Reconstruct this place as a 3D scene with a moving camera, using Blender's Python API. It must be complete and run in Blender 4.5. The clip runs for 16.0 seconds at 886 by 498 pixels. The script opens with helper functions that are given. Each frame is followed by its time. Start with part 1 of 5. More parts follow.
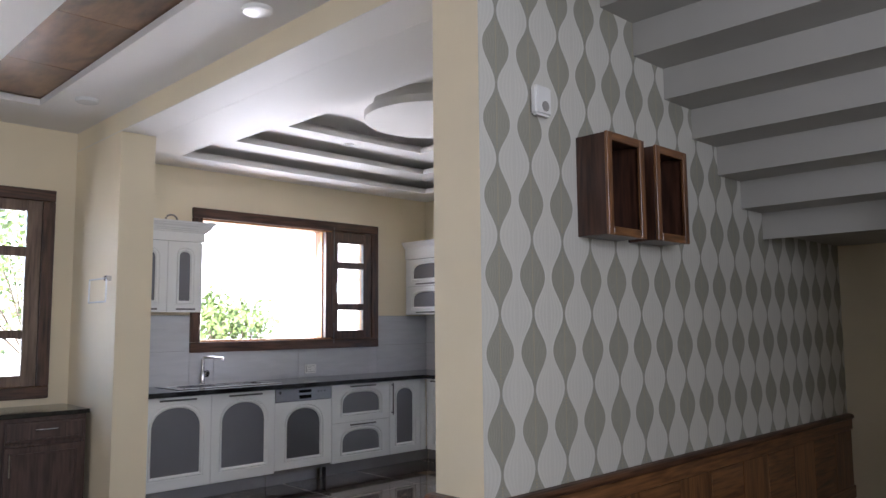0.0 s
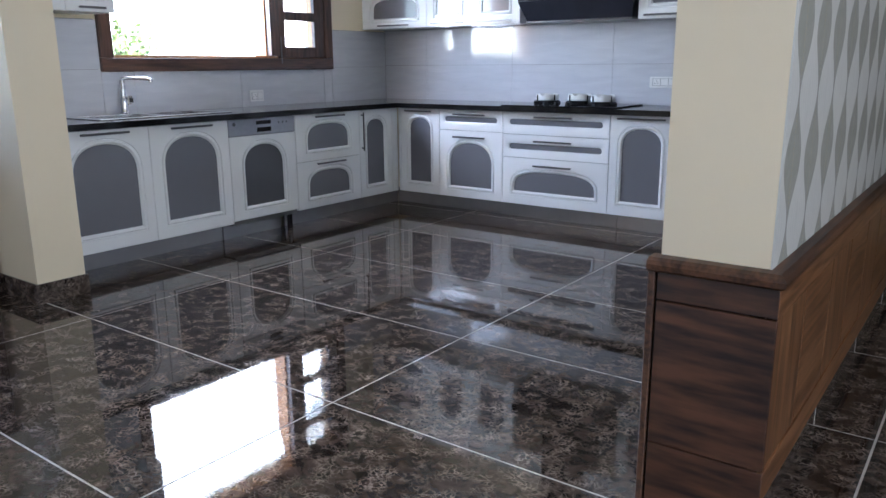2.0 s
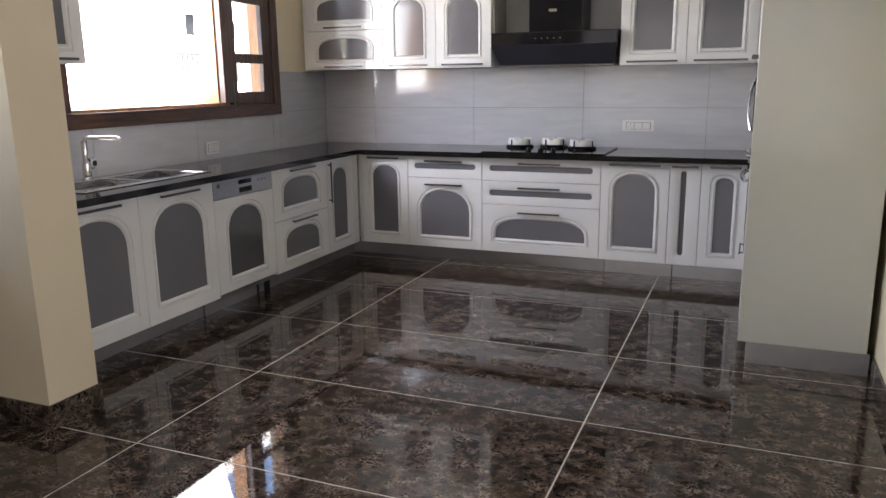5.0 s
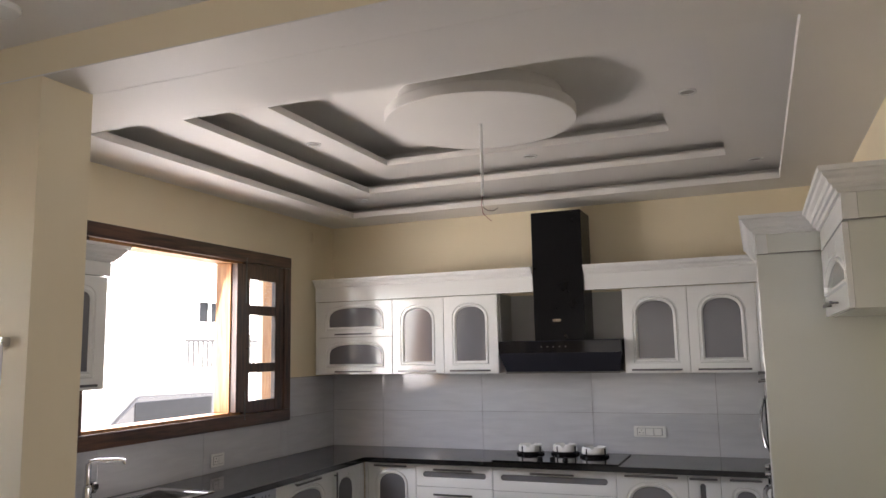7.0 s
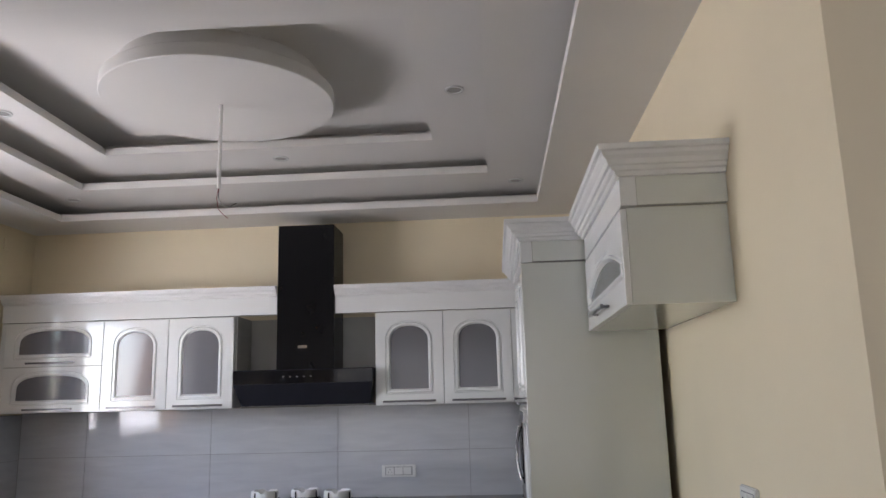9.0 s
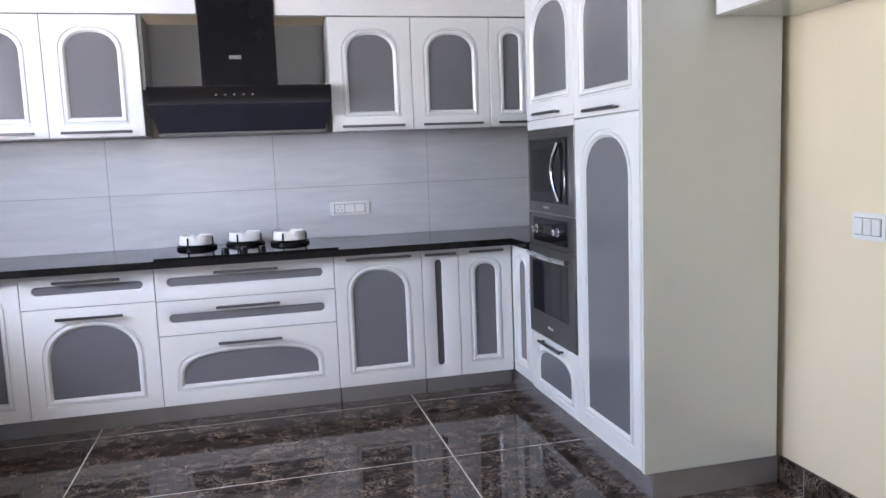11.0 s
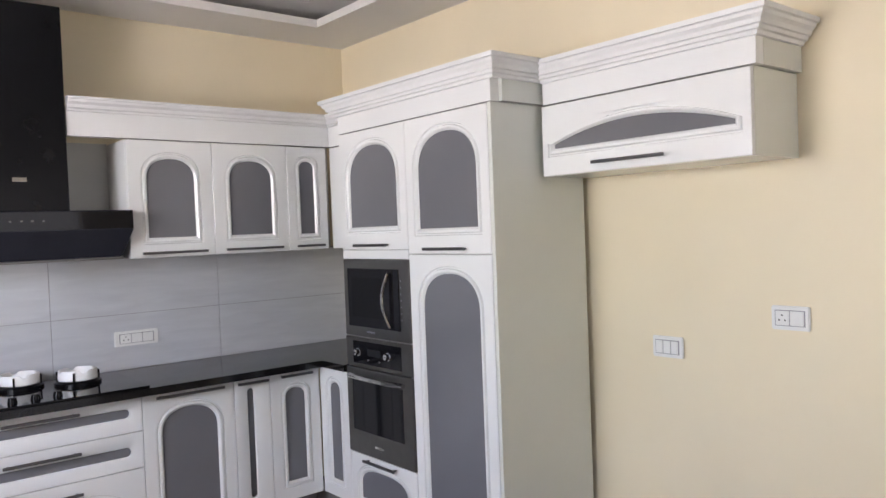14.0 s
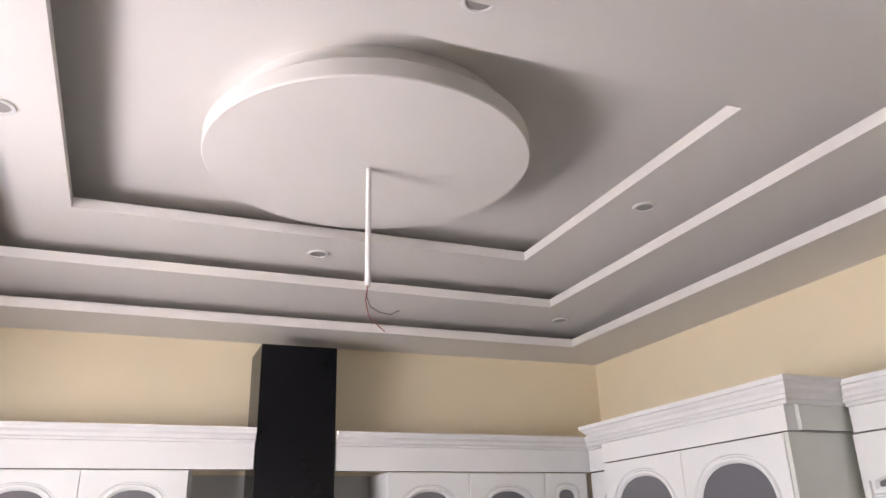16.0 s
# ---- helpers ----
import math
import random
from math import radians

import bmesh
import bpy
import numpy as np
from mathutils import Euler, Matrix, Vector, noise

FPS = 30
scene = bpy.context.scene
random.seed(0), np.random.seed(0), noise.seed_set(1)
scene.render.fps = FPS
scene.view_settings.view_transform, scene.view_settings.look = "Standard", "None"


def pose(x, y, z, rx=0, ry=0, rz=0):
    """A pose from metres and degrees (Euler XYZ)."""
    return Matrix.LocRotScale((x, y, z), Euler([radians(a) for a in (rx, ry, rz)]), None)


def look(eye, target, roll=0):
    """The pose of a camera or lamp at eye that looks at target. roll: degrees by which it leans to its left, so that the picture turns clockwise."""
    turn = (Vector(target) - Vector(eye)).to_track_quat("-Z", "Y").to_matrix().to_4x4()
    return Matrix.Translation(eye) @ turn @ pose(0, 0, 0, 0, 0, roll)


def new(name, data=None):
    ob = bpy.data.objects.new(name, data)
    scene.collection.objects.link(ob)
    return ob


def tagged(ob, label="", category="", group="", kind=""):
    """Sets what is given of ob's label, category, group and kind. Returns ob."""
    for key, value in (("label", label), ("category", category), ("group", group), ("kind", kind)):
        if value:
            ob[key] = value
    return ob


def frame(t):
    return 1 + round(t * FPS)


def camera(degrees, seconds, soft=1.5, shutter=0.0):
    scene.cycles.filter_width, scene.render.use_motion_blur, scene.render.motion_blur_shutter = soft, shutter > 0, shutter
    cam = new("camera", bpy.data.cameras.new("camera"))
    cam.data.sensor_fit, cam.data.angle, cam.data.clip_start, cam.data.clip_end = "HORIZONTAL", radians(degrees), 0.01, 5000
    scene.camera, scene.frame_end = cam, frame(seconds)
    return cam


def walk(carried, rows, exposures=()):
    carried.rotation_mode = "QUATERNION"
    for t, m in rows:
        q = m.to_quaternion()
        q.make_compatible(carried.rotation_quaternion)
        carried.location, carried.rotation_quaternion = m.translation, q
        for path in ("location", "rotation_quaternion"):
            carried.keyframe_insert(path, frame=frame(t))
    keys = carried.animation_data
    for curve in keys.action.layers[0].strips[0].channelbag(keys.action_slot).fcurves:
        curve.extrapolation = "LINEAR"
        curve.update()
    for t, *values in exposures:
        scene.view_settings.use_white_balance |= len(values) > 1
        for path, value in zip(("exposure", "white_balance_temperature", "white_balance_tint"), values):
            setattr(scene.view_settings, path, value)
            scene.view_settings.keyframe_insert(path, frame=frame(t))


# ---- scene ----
cam = camera(60.6, 16.0)
PATH = [
    (0, (0.472, 0.718, 1.357), (1.858, 2.147, 1.556), -0.5),
    (0.5, (0.497, 1.098, 1.296), (1.899, 2.525, 1.258), -0.6),
    (1, (0.633, 1.528, 1.22), (2.069, 2.9, 0.985), -0.4),
    (1.5, (0.694, 1.901, 1.203), (2.173, 3.196, 0.836), -0.4),
    (2, (0.777, 2.288, 1.164), (2.341, 3.441, 0.692), -0.4),
    (2.5, (0.845, 2.681, 1.143), (2.489, 3.679, 0.595), -0.6),
    (3, (0.708, 2.998, 1.173), (2.444, 3.802, 0.586), -0.4),
    (5.3, (0.466, 3.567, 1.437), (2.293, 4.293, 1.068), -1.1),
    (5.5, (0.467, 3.591, 1.48), (2.306, 4.326, 1.197), -1.1),
    (6, (0.463, 3.581, 1.527), (2.315, 4.334, 1.484), -1.1),
    (6.5, (0.453, 3.562, 1.575), (2.301, 4.318, 1.697), -1.1),
    (7, (0.446, 3.553, 1.634), (2.28, 4.303, 1.904), -1.1),
    (7.5, (0.454, 3.554, 1.675), (2.267, 4.291, 2.088), -1.0),
    (8, (0.509, 3.566, 1.667), (2.326, 4.239, 2.161), -1.0),
    (8.5, (0.705, 3.579, 1.59), (2.599, 3.988, 2.083), -1.3),
    (9, (1.041, 3.656, 1.496), (2.999, 3.782, 1.883), -1.5),
    (9.5, (1.201, 3.949, 1.402), (3.194, 3.925, 1.565), -1.8),
    (9.7, (1.271, 4.08, 1.368), (3.269, 4.011, 1.431), -1.9),
    (11.8, (2.06, 5.301, 1.212), (3.862, 4.493, 0.896), -2.0),
    (12, (2.072, 5.411, 1.18), (3.818, 4.492, 0.854), -1.8),
    (12.5, (2.08, 5.587, 1.219), (3.673, 4.437, 0.846), -2.0),
    (13, (2.09, 5.659, 1.316), (3.608, 4.411, 0.95), -1.9),
    (13.5, (2.071, 5.654, 1.437), (3.596, 4.388, 1.168), -2.0),
    (14, (2.052, 5.645, 1.551), (3.592, 4.37, 1.499), -2.2),
    (14.5, (2.051, 5.655, 1.671), (3.584, 4.393, 1.91), -2.1),
    (15, (2.058, 5.703, 1.736), (3.554, 4.479, 2.25), -1.9),
    (15.5, (2.115, 5.718, 1.752), (3.662, 4.645, 2.426), -1.8),
    (16, (2.242, 5.646, 1.741), (3.967, 4.929, 2.457), -1.7),
]
EXPOSURE = [(0.0, 4.2, 6000, 18), (1.0, 4.45, 5650, 15), (2.5, 4.6, 5500, 14), (3.2, 4.5, 6050, 16), (5.5, 4.1, 6800, 18), (6.5, 3.85, 7000, 18), (8.0, 3.6, 7100, 20), (9.0, 3.75, 6350, 18),
            (9.6, 4.35, 5800, 17), (12.0, 4.7, 6200, 21), (13.0, 4.7, 6200, 21), (14.0, 4.45, 6600, 19), (14.5, 4.45, 7150, 20), (15.5, 4.25, 7000, 22), (16.0, 4.3, 6700, 22)]
walk(cam, [(t, look(eye, target, roll)) for t, eye, target, roll in PATH], EXPOSURE)

# ---- world, sun and lamps ----
world = bpy.data.worlds.new("sky")
scene.world = world
world.use_nodes = True
wn = world.node_tree.nodes
sky = wn.new("ShaderNodeTexSky")
sky.sky_type, sky.sun_disc = "NISHITA", False
SUN_TO = Vector((-0.48, -0.38, 0.79)).normalized()
sky.sun_elevation = math.asin(SUN_TO.z)
sky.sun_rotation = math.atan2(SUN_TO.x, SUN_TO.y)
world.node_tree.links.new(sky.outputs[0], wn["Background"].inputs[0])
wn["Background"].inputs[1].default_value = 0.08
sun = new("sun", bpy.data.lights.new("sun", "SUN"))
sun.data.energy, sun.data.angle, sun.data.color = 2.6, radians(0.5), (1.0, 0.95, 0.88)
sun.matrix_world = look(SUN_TO * 30, (0, 0, 0))


def opening_lamp(name, place, target, w, h, power, color=(0.93, 0.96, 1.0)):
    """Added area lamp for daylight: in an unseen hall opening or in the kitchen window."""
    lamp = new(name, bpy.data.lights.new(name, "AREA"))
    lamp.data.shape, lamp.data.size, lamp.data.size_y = "RECTANGLE", w, h
    lamp.data.energy, lamp.data.color = power, color
    lamp.matrix_world = look(place, target)
    return lamp


opening_lamp("daylight_west", (-3.19, 4.5, 1.35), (0, 4.5, 1.35), 4.2, 2.0, 1.9)
opening_lamp("daylight_south", (0.9, -0.99, 2.05), (0.9, 3, 2.05), 1.8, 1.3, 4.6)
opening_lamp("daylight_kitchen", (3.98, 7.19, 1.75), (3.98, 4, 0.95), 1.8, 0.9, 4.3)


# ---- materials ----
def mat(name, color, rough=0.5, metal=0.0, var=0.06, scale=6.0, bump=0.0, bscale=60.0, coat=0.0, spec=0.5, emit=0.0):
    m = bpy.data.materials.new(name)
    m.use_nodes = True
    nt = m.node_tree
    b = nt.nodes["Principled BSDF"]
    b.inputs["Roughness"].default_value = rough
    b.inputs["Metallic"].default_value = metal
    b.inputs["Coat Weight"].default_value = coat
    b.inputs["Coat Roughness"].default_value = 0.04
    b.inputs["Specular IOR Level"].default_value = spec
    geo = nt.nodes.new("ShaderNodeNewGeometry")
    if var > 0:
        n1 = nt.nodes.new("ShaderNodeTexNoise")
        n1.inputs["Scale"].default_value, n1.inputs["Detail"].default_value = scale, 5
        nt.links.new(geo.outputs["Position"], n1.inputs["Vector"])
        ramp = nt.nodes.new("ShaderNodeValToRGB")
        lo, hi = [max(0, c * (1 - var)) for c in color], [min(1, c * (1 + var)) for c in color]
        ramp.color_ramp.elements[0].position, ramp.color_ramp.elements[1].position = 0.3, 0.7
        ramp.color_ramp.elements[0].color, ramp.color_ramp.elements[1].color = (*lo, 1), (*hi, 1)
        nt.links.new(n1.outputs[0], ramp.inputs[0])
        nt.links.new(ramp.outputs[0], b.inputs["Base Color"])
    else:
        b.inputs["Base Color"].default_value = (*color, 1)
    if bump > 0:
        n2 = nt.nodes.new("ShaderNodeTexNoise")
        n2.inputs["Scale"].default_value, n2.inputs["Detail"].default_value = bscale, 4
        nt.links.new(geo.outputs["Position"], n2.inputs["Vector"])
        bp = nt.nodes.new("ShaderNodeBump")
        bp.inputs["Strength"].default_value, bp.inputs["Distance"].default_value = bump, 0.002
        nt.links.new(n2.outputs[0], bp.inputs["Height"])
        nt.links.new(bp.outputs[0], b.inputs["Normal"])
    if emit:
        b.inputs["Emission Color"].default_value = (*color, 1)
        b.inputs["Emission Strength"].default_value = emit
    return m


def wood(name, dark, light, axis, rough=0.35, stretch=14.0, coat=0.15):
    """Timber whose grain runs along the axis (0 x, 1 y, 2 z); each piece takes its own shift."""
    m = bpy.data.materials.new(name)
    m.use_nodes = True
    nt = m.node_tree
    b = nt.nodes["Principled BSDF"]
    b.inputs["Roughness"].default_value = rough
    b.inputs["Coat Weight"].default_value = coat
    geo, info = nt.nodes.new("ShaderNodeNewGeometry"), nt.nodes.new("ShaderNodeObjectInfo")
    mul = nt.nodes.new("ShaderNodeVectorMath")
    mul.operation = "MULTIPLY"
    mul.inputs[1].default_value = [1.2 if i == axis else stretch for i in range(3)]
    nt.links.new(geo.outputs["Position"], mul.inputs[0])
    shift = nt.nodes.new("ShaderNodeMath")
    shift.operation = "MULTIPLY"
    shift.inputs[1].default_value = 37.0
    nt.links.new(info.outputs["Random"], shift.inputs[0])
    add = nt.nodes.new("ShaderNodeVectorMath")
    nt.links.new(mul.outputs[0], add.inputs[0])
    nt.links.new(shift.outputs[0], add.inputs[1])
    big = nt.nodes.new("ShaderNodeTexNoise")
    big.inputs["Scale"].default_value, big.inputs["Detail"].default_value, big.inputs["Distortion"].default_value = 0.42, 3, 0.7
    nt.links.new(add.outputs[0], big.inputs["Vector"])
    rings = nt.nodes.new("ShaderNodeMath")
    rings.operation = "MULTIPLY"
    rings.inputs[1].default_value = 40.0
    nt.links.new(big.outputs[0], rings.inputs[0])
    sine = nt.nodes.new("ShaderNodeMath")
    sine.operation = "SINE"
    nt.links.new(rings.outputs[0], sine.inputs[0])
    fine = nt.nodes.new("ShaderNodeTexNoise")
    fine.inputs["Scale"].default_value, fine.inputs["Detail"].default_value = 5.0, 6
    nt.links.new(add.outputs[0], fine.inputs["Vector"])
    mix = nt.nodes.new("ShaderNodeMath")
    mix.operation = "MULTIPLY_ADD"
    mix.inputs[1].default_value = 0.13
    nt.links.new(sine.outputs[0], mix.inputs[0])
    nt.links.new(fine.outputs[0], mix.inputs[2])
    ramp = nt.nodes.new("ShaderNodeValToRGB")
    ramp.color_ramp.elements[0].position, ramp.color_ramp.elements[1].position = 0.25, 0.72
    ramp.color_ramp.elements[0].color, ramp.color_ramp.elements[1].color = (*dark, 1), (*light, 1)
    nt.links.new(mix.outputs[0], ramp.inputs[0])
    nt.links.new(ramp.outputs[0], b.inputs["Base Color"])
    bp = nt.nodes.new("ShaderNodeBump")
    bp.inputs["Strength"].default_value, bp.inputs["Distance"].default_value = 0.15, 0.001
    nt.links.new(fine.outputs[0], bp.inputs["Height"])
    nt.links.new(bp.outputs[0], b.inputs["Normal"])
    return m


def marble(name, rough=0.035):
    """Dark brown emperador stone: cloudy ground, pale broken veins, every slab shifted."""
    m = bpy.data.materials.new(name)
    m.use_nodes = True
    nt = m.node_tree
    b = nt.nodes["Principled BSDF"]
    b.inputs["Roughness"].default_value = rough
    b.inputs["Specular IOR Level"].default_value = 0.5
    geo, info = nt.nodes.new("ShaderNodeNewGeometry"), nt.nodes.new("ShaderNodeObjectInfo")
    shift = nt.nodes.new("ShaderNodeMath")
    shift.operation = "MULTIPLY"
    shift.inputs[1].default_value = 53.0
    nt.links.new(info.outputs["Random"], shift.inputs[0])
    add = nt.nodes.new("ShaderNodeVectorMath")
    nt.links.new(geo.outputs["Position"], add.inputs[0])
    nt.links.new(shift.outputs[0], add.inputs[1])
    st = nt.nodes.new("ShaderNodeVectorMath")
    st.operation = "MULTIPLY"
    st.inputs[1].default_value = (1.0, 0.8, 1.0)
    nt.links.new(add.outputs[0], st.inputs[0])
    warp = nt.nodes.new("ShaderNodeTexNoise")
    warp.inputs["Scale"].default_value, warp.inputs["Detail"].default_value = 14.0, 6
    nt.links.new(st.outputs[0], warp.inputs["Vector"])
    w2 = nt.nodes.new("ShaderNodeVectorMath")
    w2.operation = "MULTIPLY_ADD"
    w2.inputs[1].default_value = (0.15, 0.15, 0.15)
    nt.links.new(warp.outputs["Color"], w2.inputs[0])
    nt.links.new(st.outputs[0], w2.inputs[2])
    vor = nt.nodes.new("ShaderNodeTexVoronoi")
    vor.feature = "DISTANCE_TO_EDGE"
    vor.inputs["Scale"].default_value = 46.0
    nt.links.new(w2.outputs[0], vor.inputs["Vector"])
    vein = nt.nodes.new("ShaderNodeValToRGB")
    vein.color_ramp.elements[0].position, vein.color_ramp.elements[1].position = 0.0, 0.13
    vein.color_ramp.elements[0].color, vein.color_ramp.elements[1].color = (1, 1, 1, 1), (0, 0, 0, 1)
    nt.links.new(vor.outputs["Distance"], vein.inputs[0])
    gate = nt.nodes.new("ShaderNodeTexNoise")
    gate.inputs["Scale"].default_value, gate.inputs["Detail"].default_value = 16.0, 6
    nt.links.new(st.outputs[0], gate.inputs["Vector"])
    gr = nt.nodes.new("ShaderNodeValToRGB")
    gr.color_ramp.elements[0].position, gr.color_ramp.elements[1].position = 0.42, 0.66
    nt.links.new(gate.outputs[0], gr.inputs[0])
    vv = nt.nodes.new("ShaderNodeMath")
    vv.operation = "MULTIPLY"
    nt.links.new(vein.outputs[0], vv.inputs[0])
    nt.links.new(gr.outputs[0], vv.inputs[1])
    cloud = nt.nodes.new("ShaderNodeTexNoise")
    cloud.inputs["Scale"].default_value, cloud.inputs["Detail"].default_value, cloud.inputs["Distortion"].default_value = 17.0, 10, 1.4
    nt.links.new(st.outputs[0], cloud.inputs["Vector"])
    cr = nt.nodes.new("ShaderNodeValToRGB")
    cr.color_ramp.elements[0].position, cr.color_ramp.elements[1].position = 0.33, 0.70
    cr.color_ramp.elements[0].color, cr.color_ramp.elements[1].color = (0.008, 0.0056, 0.0046, 1), (0.088, 0.063, 0.048, 1)
    nt.links.new(cloud.outputs[0], cr.inputs[0])
    mix = nt.nodes.new("ShaderNodeMix")
    mix.data_type = "RGBA"
    nt.links.new(vv.outputs[0], mix.inputs["Factor"])
    nt.links.new(cr.outputs[0], mix.inputs["A"])
    mix.inputs["B"].default_value = (0.30, 0.24, 0.195, 1)
    nt.links.new(mix.outputs["Result"], b.inputs["Base Color"])
    return m


def wallpaper(name):
    """Silver paper with columns of grey leaf shapes drawn in fine nested lines."""
    m = bpy.data.materials.new(name)
    m.use_nodes = True
    nt = m.node_tree
    b = nt.nodes["Principled BSDF"]
    geo = nt.nodes.new("ShaderNodeNewGeometry")
    sep = nt.nodes.new("ShaderNodeSeparateXYZ")
    nt.links.new(geo.outputs["Position"], sep.inputs[0])

    def op(kind, a, c=0.0, d=0.0):
        n = nt.nodes.new("ShaderNodeMath")
        n.operation = kind
        for i, v in enumerate((a, c, d)):
            if isinstance(v, (int, float)):
                n.inputs[i].default_value = v
            else:
                nt.links.new(v, n.inputs[i])
        return n.outputs[0]

    u = op("DIVIDE", op("SUBTRACT", sep.outputs[0], 2.674), 0.2040)
    v = op("DIVIDE", op("SUBTRACT", sep.outputs[2], 0.941), 0.3045)
    d = op("ABSOLUTE", op("SUBTRACT", op("FRACT", op("ADD", u, 0.5)), 0.5))
    wave = op("COSINE", op("MULTIPLY", v, 2 * math.pi))
    half = op("MULTIPLY_ADD", wave, 0.178, 0.212)
    inside = op("LESS_THAN", d, half)
    nest = op("DIVIDE", d, half)
    line_in = op("MULTIPLY_ADD", op("SINE", op("MULTIPLY", nest, 52.0)), 0.5, 0.5)
    out_gap = op("SUBTRACT", 0.5, d)
    out_half = op("SUBTRACT", 0.5, half)
    line_out = op("MULTIPLY_ADD", op("SINE", op("MULTIPLY", op("DIVIDE", out_gap, out_half), 26.0)), 0.5, 0.5)
    grain = nt.nodes.new("ShaderNodeTexNoise")
    grain.inputs["Scale"].default_value, grain.inputs["Detail"].default_value = 160.0, 3
    nt.links.new(geo.outputs["Position"], grain.inputs["Vector"])

    def mixc(f, a, c):
        n = nt.nodes.new("ShaderNodeMix")
        n.data_type = "RGBA"
        nt.links.new(f, n.inputs["Factor"])
        for key, val in (("A", a), ("B", c)):
            if isinstance(val, tuple):
                n.inputs[key].default_value = (*val, 1)
            else:
                nt.links.new(val, n.inputs[key])
        return n.outputs["Result"]

    leaf = mixc(line_in, (0.235, 0.228, 0.178), (0.35, 0.342, 0.275))
    ground = mixc(op("MULTIPLY", line_out, 0.35), (0.69, 0.68, 0.62), (0.55, 0.54, 0.485))
    rim = op("LESS_THAN", op("ABSOLUTE", op("SUBTRACT", d, op("ADD", half, 0.022))), 0.013)
    bead = op("MULTIPLY", op("LESS_THAN", d, 0.022), op("GREATER_THAN", op("SINE", op("MULTIPLY", v, 150.0)), 0.25))
    bead = op("MULTIPLY", bead, op("GREATER_THAN", half, 0.10))
    col = mixc(bead, mixc(rim, mixc(inside, ground, leaf), (0.70, 0.69, 0.65)), (0.42, 0.34, 0.20))
    speck = mixc(op("MULTIPLY", grain.outputs[0], 0.38), col, (0.46, 0.46, 0.425))
    nt.links.new(speck, b.inputs["Base Color"])
    mottle = nt.nodes.new("ShaderNodeTexNoise")
    mottle.inputs["Scale"].default_value, mottle.inputs["Detail"].default_value = 28.0, 5
    nt.links.new(geo.outputs["Position"], mottle.inputs["Vector"])
    nt.links.new(op("ADD", op("MULTIPLY_ADD", inside, 0.12, 0.24), op("MULTIPLY", mottle.outputs[0], 0.34)), b.inputs["Roughness"])
    b.inputs["Metallic"].default_value = 0.06
    bp = nt.nodes.new("ShaderNodeBump")
    bp.inputs["Strength"].default_value, bp.inputs["Distance"].default_value = 0.25, 0.001
    nt.links.new(op("ADD", op("MULTIPLY", line_in, inside), op("MULTIPLY", grain.outputs[0], 0.4)), bp.inputs["Height"])
    nt.links.new(bp.outputs[0], b.inputs["Normal"])
    return m


def stone_tile(name):
    """Pale grey glazed wall tile with faint level streaks."""
    m = mat(name, (0.50, 0.51, 0.53), rough=0.06, var=0.0)
    nt = m.node_tree
    b = nt.nodes["Principled BSDF"]
    geo = nt.nodes.new("ShaderNodeNewGeometry")
    mul = nt.nodes.new("ShaderNodeVectorMath")
    mul.operation = "MULTIPLY"
    mul.inputs[1].default_value = (2.0, 2.0, 14.0)
    nt.links.new(geo.outputs["Position"], mul.inputs[0])
    n = nt.nodes.new("ShaderNodeTexNoise")
    n.inputs["Scale"].default_value, n.inputs["Detail"].default_value, n.inputs["Distortion"].default_value = 1.6, 7, 0.6
    nt.links.new(mul.outputs[0], n.inputs["Vector"])
    r = nt.nodes.new("ShaderNodeValToRGB")
    r.color_ramp.elements[0].position, r.color_ramp.elements[1].position = 0.3, 0.7
    r.color_ramp.elements[0].color, r.color_ramp.elements[1].color = (0.52, 0.53, 0.56, 1), (0.59, 0.60, 0.625, 1)
    nt.links.new(n.outputs[0], r.inputs[0])
    nt.links.new(r.outputs[0], b.inputs["Base Color"])
    return m


def glass(name):
    m = bpy.data.materials.new(name)
    m.use_nodes = True
    b = m.node_tree.nodes["Principled BSDF"]
    b.inputs["Transmission Weight"].default_value = 1.0
    b.inputs["Roughness"].default_value = 0.0
    b.inputs["IOR"].default_value = 1.1
    b.inputs["Base Color"].default_value = (0.97, 0.98, 0.98, 1)
    return m


M_CREAM = mat("cream_wall_paint", (0.78, 0.685, 0.495), rough=0.55, var=0.035, scale=1.5, bump=0.05, bscale=220)
M_CEIL = mat("white_ceiling_paint", (0.74, 0.72, 0.69), rough=0.6, var=0.025, scale=1.3, bump=0.04, bscale=180)
# white greyed to hold the shade under the stair; the roofs reuse it
M_STAIR = mat("shaded_white_paint", (0.40, 0.39, 0.36), rough=0.6, var=0.05, scale=2.0, bump=0.06, bscale=120)
M_WHITE = mat("white_lacquer", (0.79, 0.80, 0.79), rough=0.05, var=0.015, scale=2.5)
M_CORNICE = mat("white_moulding", (0.78, 0.78, 0.77), rough=0.35, var=0.03, scale=9, coat=0.1)
M_PANEL = mat("off_white_laminate", (0.68, 0.70, 0.65), rough=0.16, var=0.02, scale=2, coat=0.3)
M_GREY = mat("grey_back_painted_glass", (0.165, 0.165, 0.178), rough=0.10, var=0.03, scale=3)
M_DARKGREY = mat("dark_grey_glass", (0.095, 0.095, 0.102), rough=0.10, var=0.03, scale=3)
M_PLINTH = mat("brushed_grey_plinth", (0.50, 0.49, 0.50), rough=0.24, metal=0.7, var=0.06, scale=12)
M_PANELSTEEL = mat("dull_brushed_steel", (0.36, 0.37, 0.40), rough=0.34, metal=0.85, var=0.05, scale=40)
